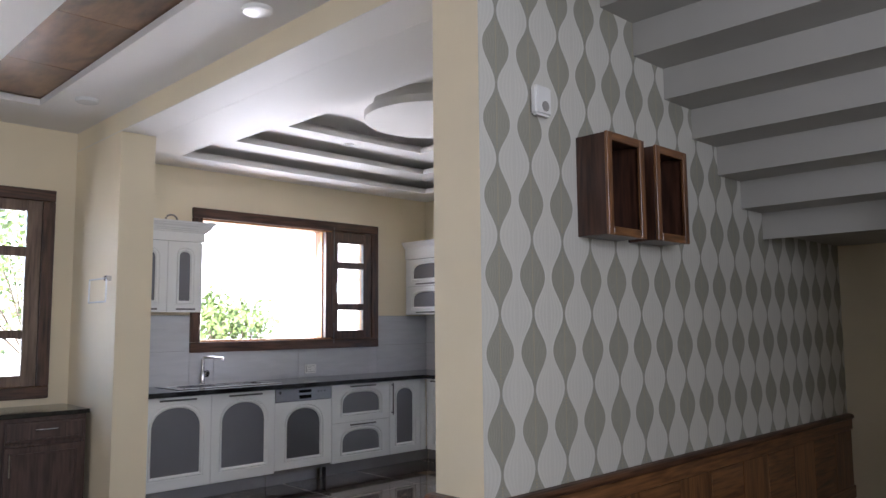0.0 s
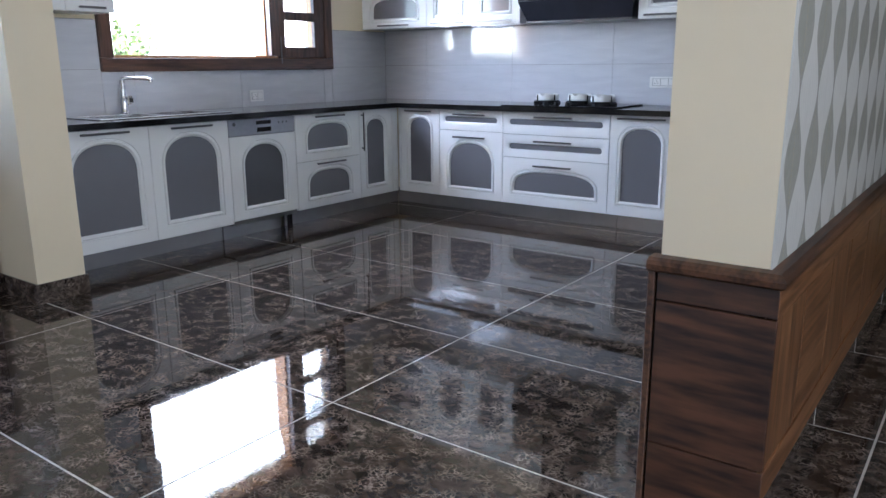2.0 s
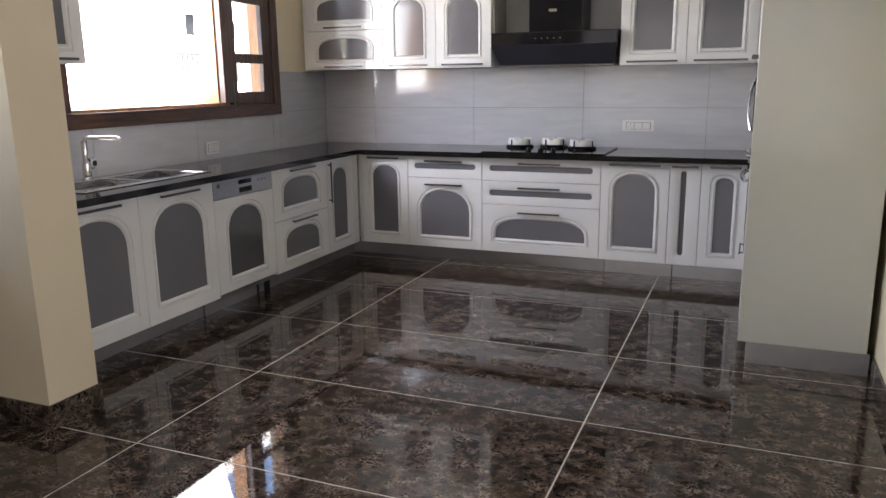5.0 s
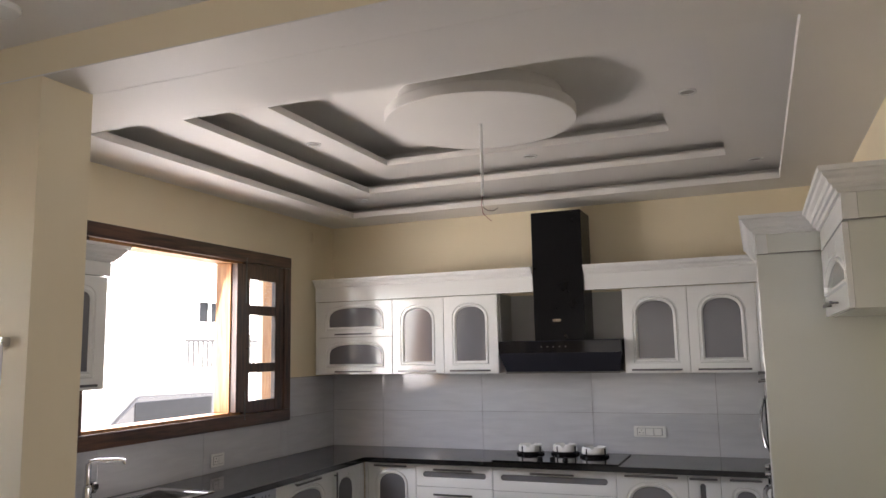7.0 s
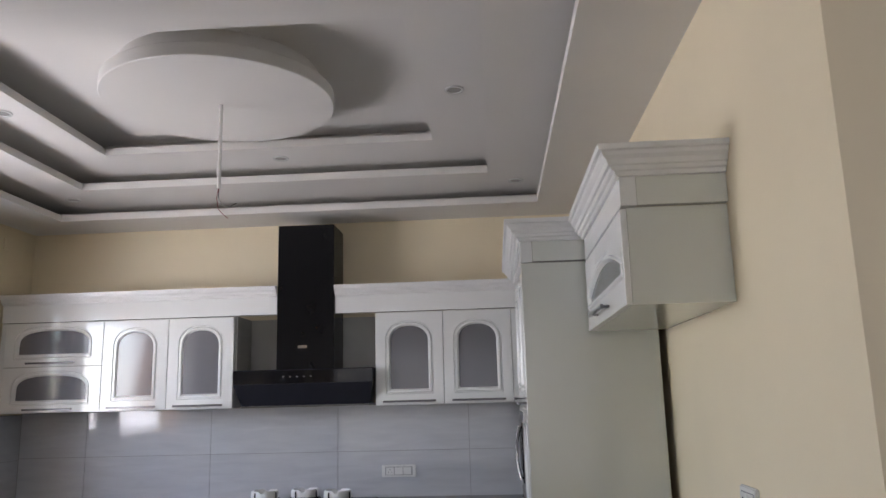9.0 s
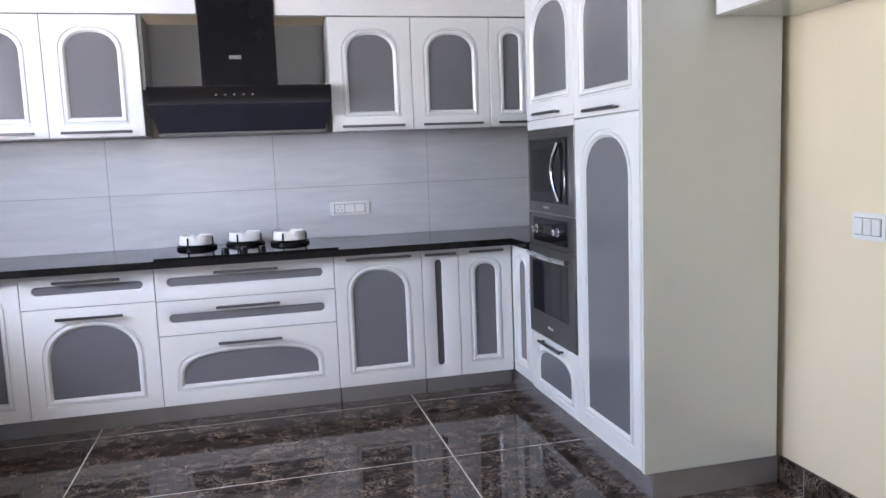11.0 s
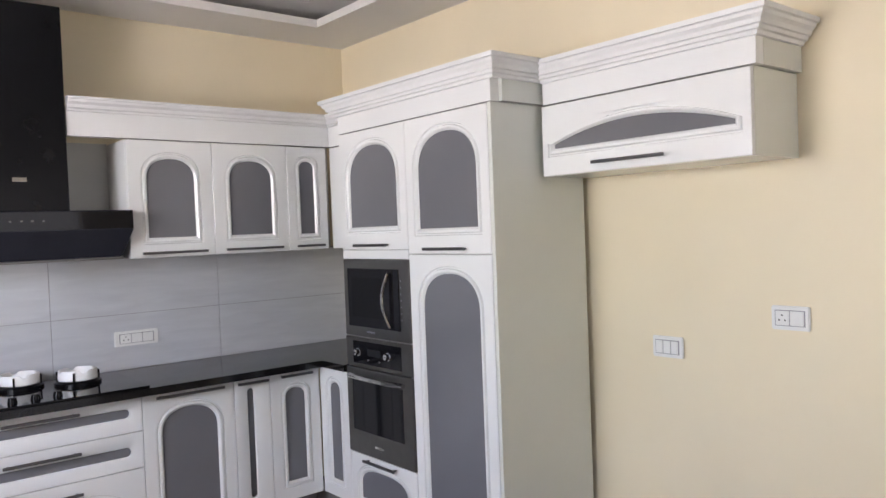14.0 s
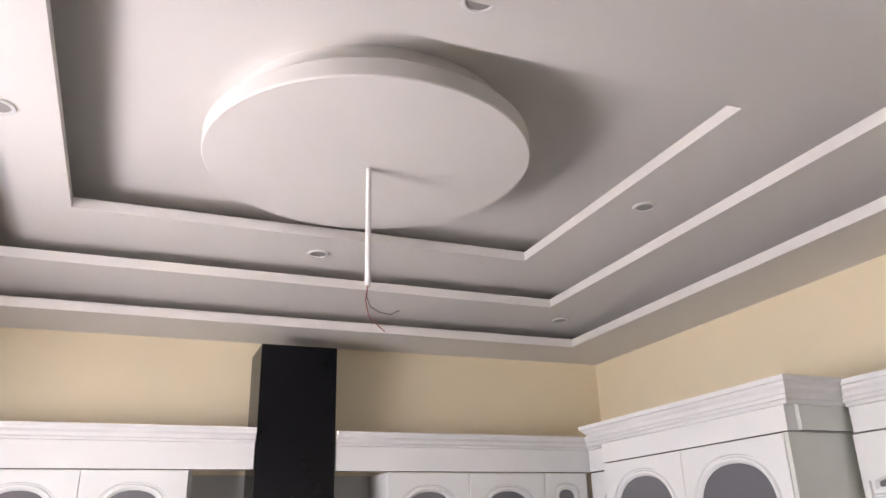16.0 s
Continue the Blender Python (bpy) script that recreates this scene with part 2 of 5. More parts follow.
M_STEEL = mat("brushed_steel", (0.76, 0.76, 0.77), rough=0.11, metal=1.0, var=0.05, scale=30)
M_CHROME = mat("chrome", (0.62, 0.62, 0.64), rough=0.08, metal=1.0, var=0.02)
M_DSTEEL = mat("dark_steel", (0.17, 0.165, 0.16), rough=0.30, metal=0.9, var=0.05, scale=25)
M_HANDLE = mat("grey_metal_handle", (0.13, 0.128, 0.132), rough=0.28, metal=0.9, var=0.04)
M_BLACKGL = mat("black_glass", (0.006, 0.006, 0.008), rough=0.06, var=0.0, spec=0.28)
M_BLACK = mat("black_enamel", (0.005, 0.005, 0.006), rough=0.22, spec=0.18, var=0.1, scale=8)
M_HOOD = mat("dark_hood_glass", (0.024, 0.025, 0.033), rough=0.22, spec=0.35, var=0.08, scale=5)
M_GRANITE = mat("black_granite", (0.010, 0.0095, 0.010), rough=0.08, var=0.5, scale=180, spec=0.4)
M_DARK = mat("dark_shadow_gap", (0.02, 0.018, 0.016), rough=0.8, var=0.1)
M_GROUT = mat("pale_grout", (0.55, 0.52, 0.47), rough=0.7, var=0.1, scale=14)
M_JOINT = mat("grey_tile_joint", (0.27, 0.27, 0.28), rough=0.7, var=0.1, scale=14)
M_PLASTIC = mat("white_plastic", (0.80, 0.80, 0.78), rough=0.25, var=0.01)
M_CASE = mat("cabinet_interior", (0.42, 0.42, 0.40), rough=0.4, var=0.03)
M_WIRE_R = mat("red_wire", (0.30, 0.06, 0.05), rough=0.4, var=0.05)
M_WIRE_G = mat("grey_wire", (0.20, 0.19, 0.18), rough=0.4, var=0.05)
M_RING = mat("white_enamel_ring", (0.80, 0.80, 0.78), rough=0.3, var=0.03, scale=20)
M_LENS = mat("unlit_lamp_lens", (0.30, 0.29, 0.27), rough=0.35, var=0.04, scale=50)
M_MARBLE = marble("dark_brown_marble")
M_TILE = stone_tile("pale_grey_wall_tile")
M_PAPER = wallpaper("silver_leaf_wallpaper")
M_GLASS = glass("window_glass")
FRAME_D, FRAME_L = (0.030, 0.014, 0.009), (0.105, 0.050, 0.030)
M_WINX = wood("dark_window_timber_x", FRAME_D, FRAME_L, 0)
M_WINZ = wood("dark_window_timber_z", FRAME_D, FRAME_L, 2)
# same timber as the frames, with sunlight put into its lighter colour
M_JAMB = wood("sunlit_window_timber", (0.30, 0.13, 0.045), (0.48, 0.25, 0.10), 2, rough=0.5, coat=0)
TEAK_D, TEAK_L = (0.075, 0.031, 0.013), (0.25, 0.115, 0.045)
M_TEAKX = wood("teak_grain_x", TEAK_D, TEAK_L, 0, stretch=17)
M_TEAKY = wood("teak_grain_y", TEAK_D, TEAK_L, 1, stretch=17)
M_TEAKZ = wood("teak_grain_z", TEAK_D, TEAK_L, 2, stretch=17)
M_WALNUT = wood("dark_walnut_veneer", (0.012, 0.005, 0.003), (0.112, 0.046, 0.022), 1, rough=0.5, stretch=9, coat=0)
M_CAP = wood("dark_teak_cap", (0.030, 0.013, 0.007), (0.125, 0.058, 0.028), 0, rough=0.45, stretch=17, coat=0)
M_SHELF = wood("dark_shelf_timber", (0.022, 0.010, 0.006), (0.075, 0.032, 0.020), 2)
M_VENEER = wood("ceiling_veneer", (0.10, 0.045, 0.018), (0.24, 0.12, 0.05), 1, stretch=4, coat=0.05)
# hall sashes: window timber made lighter for the daylight that falls on them
M_SASH = wood("lit_sash_timber", (0.090, 0.058, 0.040), (0.20, 0.135, 0.098), 2)
M_BROWN = wood("brown_sideboard_veneer", (0.040, 0.022, 0.018), (0.095, 0.056, 0.045), 2, rough=0.4, coat=0.05)
M_CONCRETE = mat("pale_paving", (0.62, 0.60, 0.56), rough=0.9, var=0.12, scale=1.2, bump=0.2, bscale=30)
M_FACADE = mat("white_facade", (0.80, 0.79, 0.76), rough=0.85, var=0.05, scale=0.8)
M_LEAF = mat("leaf_green", (0.09, 0.13, 0.03), rough=0.55, var=0.45, scale=3)
M_BARK = mat("bark", (0.12, 0.09, 0.06), rough=0.9, var=0.3, scale=14, bump=0.4, bscale=40)
M_FARGLASS = mat("far_window_glass", (0.012, 0.013, 0.015), rough=0.5, var=0.1, spec=0.2)
M_CAR = mat("dark_grey_car_paint", (0.045, 0.047, 0.052), rough=0.3, var=0.05, coat=0.4)
M_RAIL = mat("dark_iron_rail", (0.05, 0.05, 0.05), rough=0.7, var=0.1)


# ---- mesh helpers ----
def box(bm, x0, x1, y0, y1, z0, z1):
    vs = [bm.verts.new((x, y, z)) for z in (z0, z1) for x, y in ((x0, y0), (x1, y0), (x1, y1), (x0, y1))]
    for f in ((3, 2, 1, 0), (4, 5, 6, 7), (0, 1, 5, 4), (1, 2, 6, 5), (2, 3, 7, 6), (3, 0, 4, 7)):
        bm.faces.new([vs[i] for i in f])
    return vs


def bevelled(bm, width=0.002, segments=1):
    bmesh.ops.bevel(bm, geom=bm.edges[:], offset=width, segments=segments, affect="EDGES", clamp_overlap=True)
    return bm


def rbox(x0, x1, y0, y1, z0, z1, r=0.002, seg=1):
    bm = bmesh.new()
    box(bm, x0, x1, y0, y1, z0, z1)
    return bevelled(bm, r, seg) if r else bm


def lathe(bm, profile, n=32, cx=0.0, cy=0.0, axis=2):
    """Turn (radius, height) pairs about a level or upright axis through (cx, cy)."""
    rings = []
    for r, h in profile:
        ring = []
        for i in range(n):
            a = 2 * math.pi * i / n
            p = (cx + r * math.cos(a), cy + r * math.sin(a), h)
            ring.append(bm.verts.new(p))
        rings.append(ring)
    for a, c in zip(rings, rings[1:]):
        for i in range(n):
            bm.faces.new((a[i], a[(i + 1) % n], c[(i + 1) % n], c[i]))
    for ring, flip in ((rings[0], True), (rings[-1], False)):
        if profile[0 if flip else -1][0] > 1e-4:
            bm.faces.new(ring[::-1] if flip else ring)
    return bm


def tube(points, r=0.006, n=8):
    """A round bar along a line of points."""
    bm = bmesh.new()
    pts = [Vector(p) for p in points]
    rings = []
    for i, p in enumerate(pts):
        d = (pts[min(i + 1, len(pts) - 1)] - pts[max(i - 1, 0)]).normalized()
        side = d.cross(Vector((0.3, 0.2, 1)) if abs(d.z) < 0.9 else Vector((1, 0.1, 0))).normalized()
        up = side.cross(d)
        rings.append([bm.verts.new(p + r * (math.cos(2 * math.pi * k / n) * side + math.sin(2 * math.pi * k / n) * up)) for k in range(n)])
    for a, c in zip(rings, rings[1:]):
        for k in range(n):
            bm.faces.new((a[k], a[(k + 1) % n], c[(k + 1) % n], c[k]))
    bm.faces.new(rings[0][::-1])
    bm.faces.new(rings[-1])
    return bm


def mesh_of(name, bm, material, smooth=False):
    bmesh.ops.recalc_face_normals(bm, faces=bm.faces[:])
    me = bpy.data.meshes.new(name)
    bm.to_mesh(me)
    bm.free()
    me.materials.append(material)
    if smooth:
        for p in me.polygons:
            p.use_smooth = True
        me.set_sharp_from_angle(angle=radians(35))
    return me


def part(name, bm, material, parent=None, label="", smooth=False):
    ob = new(name, mesh_of(name, bm, material, smooth))
    if parent is not None:
        ob.parent = parent
    if label:
        tagged(ob, label)
    return ob


def thing(name, label, category, m=None, group=""):
    ob = new(name)
    ob.empty_display_size = 0.1
    if m is not None:
        ob.matrix_basis = m
    return tagged(ob, label, category, group)


def structure(name, bm, material, label, category, smooth=False):
    return tagged(part(name, bm, material, smooth=smooth), label, category, kind="structure")


def sweep(path, profile, closed_ends=True):
    """A moulding: (out, z) profile carried along a level line; out is to the right of travel, with mitred turns."""
    bm = bmesh.new()
    pts = [Vector((x, y)) for x, y in path]
    rings = []
    for i, p in enumerate(pts):
        d0 = (p - pts[i - 1]).normalized() if i else None
        d1 = (pts[i + 1] - p).normalized() if i + 1 < len(pts) else None
        n0 = Vector((d0.y, -d0.x)) if d0 else None
        n1 = Vector((d1.y, -d1.x)) if d1 else None
        if n0 and n1:
            n = (n0 + n1)
            n = n / max(0.2, n.dot(n0))
        else:
            n = n0 or n1
        rings.append([bm.verts.new((p.x + n.x * o, p.y + n.y * o, z)) for o, z in profile])
    k = len(profile)
    for a, c in zip(rings, rings[1:]):
        for i in range(k):
            bm.faces.new((a[i], a[(i + 1) % k], c[(i + 1) % k], c[i]))
    bm.faces.new(rings[0])
    bm.faces.new(rings[-1][::-1])
    return bm


# ---- the setting: kitchen, hall and stair passage ----
EX, NY, SY = 6.29, 7.00, 2.937          # inner faces: hob wall, window wall, fridge wall
SOFFIT, HALL_Z, TOP = 2.750, 2.900, 3.30
PX0, PX1, PY = 2.515, 2.765, 6.10       # stub wall between kitchen and hall
WX0, WY = 2.575, 2.68                   # end and papered face of the stair wall


def wall_with_holes(x0, x1, y0, y1, z0, z1, holes, along):
    """A wall slab with rectangular openings (a0, a1, z0, z1) through it, along 'x' or 'y'."""
    bm = bmesh.new()
    lo, hi = (x0, x1) if along == "x" else (y0, y1)

    def slab(a0, a1, b0, b1):
        if a1 - a0 > 1e-4 and b1 - b0 > 1e-4:
            if along == "x":
                box(bm, a0, a1, y0, y1, b0, b1)
            else:
                box(bm, x0, x1, a0, a1, b0, b1)

    at = lo
    for a0, a1, b0, b1 in sorted(holes):
        slab(at, a0, z0, z1)
        slab(a0, a1, z0, b0)
        slab(a0, a1, b1, z1)
        at = a1
    slab(at, hi, z0, z1)
    return bm


KW = (3.56, 5.50, 1.21, 2.33)           # kitchen window opening
HW = (0.58, 2.29, 0.91, 2.34)           # hall window openings
HW2 = (-2.35, -0.64, 0.91, 2.34)
structure("wall_north", wall_with_holes(-3.43, EX + 0.23, NY, NY + 0.23, 0, TOP, [KW, HW, HW2], "x"), M_CREAM, "cream painted wall with timber windows", "wall")
structure("wall_east", rbox(EX, EX + 0.23, SY - 0.1, NY, 0, TOP, 0), M_CREAM, "cream painted wall above the hob counter", "wall")
wall_s = structure("wall_south", rbox(WX0, EX, WY, SY, 0, TOP, 0), M_CREAM, "cream painted wall between kitchen and stair passage", "wall")
part("wallpaper", rbox(WX0, 6.40, WY - 0.004, WY - 0.0005, 0.60, TOP, 0), M_PAPER, wall_s, "silver wallpaper with columns of grey leaf shapes")
structure("wall_partition", rbox(PX0, PX1, PY, NY, 0, SOFFIT, 0), M_CREAM, "cream painted stub wall between hall and kitchen", "wall")
structure("beam", rbox(PX0, PX1, -1.0, NY, SOFFIT + 0.006, TOP, 0), M_CREAM, "cream painted ceiling beam over the opening", "beam")
structure("beam_underside", rbox(PX0, PX1, -1.0, NY, SOFFIT + 0.001, SOFFIT + 0.0058, 0), M_CEIL, "white painted underside of the ceiling beam", "beam")
structure("wall_west", wall_with_holes(-3.43, -3.2, -1.23, NY, 0, TOP, [(2.4, 6.6, 0.35, 2.35)], "y"), M_CREAM, "cream hall wall with a wide opening", "wall")
structure("wall_hall_south", wall_with_holes(-3.43, 6.63, -1.23, -1.0, 0, TOP, [(0.0, 1.8, 1.40, 2.70)], "x"), M_CREAM, "cream hall wall with a high opening", "wall")
# unseen screens added outside the hall to block sun and sky at its openings
structure("sun_screen_west", wall_with_holes(-7.2, -7.0, -4.2, 10.0, -0.3, 3.0, [], "y"), M_CREAM, "unseen cream wall that keeps sun and sky off the hall", "wall")
structure("sun_screen_south", wall_with_holes(-7.0, 6.63, -4.4, -4.2, -0.3, 3.0, [], "x"), M_CREAM, "unseen cream wall that keeps sun and sky off the hall", "wall")
bm = bmesh.new()
box(bm, -7.2, -3.43, -4.4, 10.0, 3.001, 3.2)
box(bm, -3.43, 6.63, -4.4, -1.2301, 3.001, 3.2)
structure("sun_screen_roof", bm, M_STAIR, "unseen white roof that keeps sun and sky off the hall", "roof")
structure("sun_screen_north", wall_with_holes(-7.0, -3.43, 9.8, 10.0, -0.3, 3.0, [], "x"), M_CREAM, "unseen cream wall that keeps sun and sky off the hall", "wall")
structure("sun_screen_east", rbox(6.40, 6.63, -4.2, -1.2301, -0.3, 3.0, 0), M_CREAM, "unseen cream wall that keeps sun and sky off the hall", "wall")
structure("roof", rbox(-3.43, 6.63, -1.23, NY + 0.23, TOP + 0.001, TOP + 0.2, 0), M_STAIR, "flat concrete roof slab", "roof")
structure("wall_passage_end", rbox(6.40, 6.63, -1.0, SY, 0, TOP, 0), M_CREAM, "cream wall closing the stair passage", "wall")
# unseen wall, added so that the far end of the passage falls dark
structure("unseen_stair_wall", rbox(4.10, 6.40, 1.05, 1.25, 0, TOP, 0), M_CREAM, "unseen cream wall that shades the stair passage", "wall")


def ring(bm, outer, inner, z0, z1):
    ox0, ox1, oy0, oy1 = outer
    ix0, ix1, iy0, iy1 = inner
    box(bm, ox0, ix0, oy0, oy1, z0, z1)
    box(bm, ix1, ox1, oy0, oy1, z0, z1)
    box(bm, ix0, ix1, oy0, iy0, z0, z1)
    box(bm, ix0, ix1, iy1, oy1, z0, z1)


def grow(r, d):
    return (r[0] - d, r[1] + d, r[2] - d, r[3] + d)


# stepped tray over the kitchen: three lips, each with a dark cove behind it
bm = bmesh.new()
R0, R1, R2 = (3.18, 5.905, 3.341, 6.582), (3.494, 5.575, 3.660, 6.258), (3.795, 5.253, 3.971, 5.945)
ring(bm, (PX1, EX, SY, NY), R0, SOFFIT, SOFFIT + 0.044)
ring(bm, grow(R0, 0.27), grow(R0, 0.23), SOFFIT + 0.0441, 2.865)
ring(bm, grow(R0, 0.27), R1, 2.866, 2.909)
ring(bm, grow(R1, 0.25), grow(R1, 0.21), 2.9091, 2.979)
ring(bm, grow(R1, 0.25), R2, 2.980, 3.023)
ring(bm, grow(R2, 0.25), grow(R2, 0.21), 3.0231, 3.117)
box(bm, R2[0] - 0.25, R2[1] + 0.25, R2[2] - 0.25, R2[3] + 0.25, 3.118, 3.17)
structure("ceiling_kitchen", bm, M_CEIL, "white stepped tray ceiling with three lips", "ceiling")
bm = bmesh.new()
lathe(bm, [(0.556, 3.0235), (0.560, 3.019), (0.560, 2.964), (0.556, 2.959)], 96, 4.520, 4.970)
disc = tagged(part("ceiling_disc", bm, M_CEIL, smooth=True), "round white plaster disc hung in the tray ceiling", "ceiling disc") or bpy.data.objects["ceiling_disc"]
bm = bmesh.new()
lathe(bm, [(0.485, 3.1175), (0.485, 3.024)], 96, 4.520, 4.970)
part("upper_disc", bm, M_CEIL, disc, smooth=True)

# hall ceiling with a veneer-lined recess round a white panel
bm = bmesh.new()
HR = (-2.4, 2.05, 0.2, 6.36)
ring(bm, (-3.2, PX0, -1.0, NY), HR, HALL_Z, HALL_Z + 0.045)
box(bm, PX1, 3.418, -1.0, SY - 0.26, HALL_Z - 0.02, HALL_Z + 0.05)
box(bm, HR[0] - 0.05, HR[1] + 0.05, HR[2] - 0.05, HR[3] + 0.05, 3.06, 3.12)
box(bm, HR[0] + 0.43, HR[1] - 0.43, HR[2] + 0.43, HR[3] - 0.43, 2.925, 3.0595)
structure("ceiling_hall", bm, M_CEIL, "white hall ceiling with a recessed border", "ceiling")
veneer = structure("ceiling_veneer", rbox(HR[0] - 0.04, HR[1] + 0.04, HR[2] - 0.04, HR[3] + 0.04, 2.975, 3.058, 0), M_DARK, "brown veneer border in the hall ceiling recess", "ceiling trim")
y = HR[2]
while y < HR[3] - 0.05:
    y1 = min(y + 0.9, HR[3])
    part("panel", rbox(HR[1] - 0.429, HR[1] + 0.03, y + 0.002, y1 - 0.002, 2.950, 2.974, 0.001), M_VENEER, veneer)
    y = y1
part("panel", rbox(HR[0] + 0.3, HR[1] - 0.431, HR[3] - 0.429, HR[3], 2.950, 2.974, 0.001), M_VENEER, veneer)

# underside of the stair: sawtooth soffit that comes down along the passage
bm = bmesh.new()
x, z = 3.418, 2.845
for i in range(7):
    box(bm, x, x + 0.285 if i < 6 else 5.118, 1.25, WY - 0.0045, z - 0.005 if i else z, TOP - 0.01 * i)
    x, z = x + 0.283, z - 0.163
box(bm, 5.118, 6.40, 1.25, WY - 0.0045, 1.905, TOP - 0.12)
structure("stair_soffit", bm, M_STAIR, "white stepped staircase underside, greyed for its shade", "stairs")

# skirtings of the same stone
SK = 0.105
sk = structure("baseboard", rbox(2.60, 4.284, SY, SY + 0.012, 0, SK, 0.002), M_MARBLE, "dark brown marble skirting along the fridge wall", "skirting")
for a in (3.20, 4.147):
    part("joint", rbox(a - 0.0015, a + 0.0015, SY + 0.0122, SY + 0.0128, 0.002, SK - 0.002, 0), M_JOINT, sk)
sk = structure("baseboard", rbox(WX0 - 0.012, 6.40, WY - 0.013, WY - 0.0045, 0, 0.115, 0.002), M_MARBLE, "dark brown marble skirting under the wainscot", "skirting")
for a in (3.347, 4.147, 4.947, 5.747):
    part("joint", rbox(a - 0.002, a + 0.002, WY - 0.0142, WY - 0.0132, 0.002, 0.113, 0), M_GROUT, sk)
structure("baseboard", rbox(PX0 - 0.012, PX1 + 0.012, PY - 0.012, PY - 0.0005, 0, SK, 0.002), M_MARBLE, "dark brown marble skirting round the stub wall", "skirting")
structure("baseboard", rbox(PX0 - 0.0125, PX0 - 0.0005, PY, NY, 0, SK, 0.002), M_MARBLE, "dark brown marble skirting round the stub wall", "skirting")
structure("baseboard", rbox(PX1 + 0.0005, PX1 + 0.0125, PY, NY, 0, SK, 0.002), M_MARBLE, "dark brown marble skirting round the stub wall", "skirting")
structure("baseboard", rbox(-3.2, PX0 - 0.02, NY - 0.012, NY, 0, SK, 0.002), M_MARBLE, "dark brown marble skirting along the hall wall", "skirting")

# wainscot on the end and the passage side of the stair wall
wains = structure("wainscot", rbox(WX0 - 0.014, 6.40, WY - 0.018, WY - 0.0046, 0.116, 0.66, 0), M_DARK, "teak wainscot panelling with a moulded cap", "wainscot")
F = WY - 0.033
part("rail", rbox(2.547, 6.40, F, WY - 0.019, 0.592, 0.664, 0.002), M_TEAKX, wains)
part("rail", rbox(2.547, 6.40, F, WY - 0.019, 0.118, 0.205, 0.002), M_TEAKX, wains)
x, i = 2.547, 0
while x < 6.36:
    w = min((0.33, 0.37)[i % 2], 6.39 - x)
    part("panel", rbox(x + 0.0025, x + w - 0.0025, F + 0.003, WY - 0.019, 0.2080, 0.5890, 0.0015), (M_TEAKZ, M_TEAKX)[i % 2], wains)
    x, i = x + w, i + 1
ends = structure("wainscot", rbox(WX0 - 0.015, WX0 - 0.001, WY, SY + 0.002, 0.02, 0.66, 0), M_DARK, "dark teak panelling on the end of the stair wall", "wainscot")
for z0, z1 in ((0.594, 0.664), (0.208, 0.589), (0.022, 0.203)):
    part("panel", rbox(2.546, WX0 - 0.016, WY - 0.032, SY - 0.004, z0, z1, 0.0015), M_WALNUT, ends)
part("edge_strip", rbox(2.546, WX0 + 0.012, SY + 0.003, SY + 0.022, 0.0, 0.70, 0.003), M_CAP, ends)
cap = [(-0.004, 0.665), (0.036, 0.665), (0.046, 0.672), (0.048, 0.685), (0.042, 0.694), (0.030, 0.700), (-0.004, 0.702)]
structure("trim", sweep([(WX0 + 0.0, SY + 0.02), (WX0 + 0.0, WY), (6.40, WY)][::-1], [(-o, z) for o, z in cap]), M_CAP, "moulded teak cap on the wainscot", "trim")


# ---- floor ----
structure("ground", rbox(-300, 300, -300, 300, -0.42, -0.30, 0), M_CONCRETE, "pale paved ground outside the house", "ground")
floor = structure("floor", rbox(-3.2, 6.62, -1.0, NY, -0.30, -0.0009, 0), M_GROUT, "polished dark brown marble floor with pale joints", "floor")

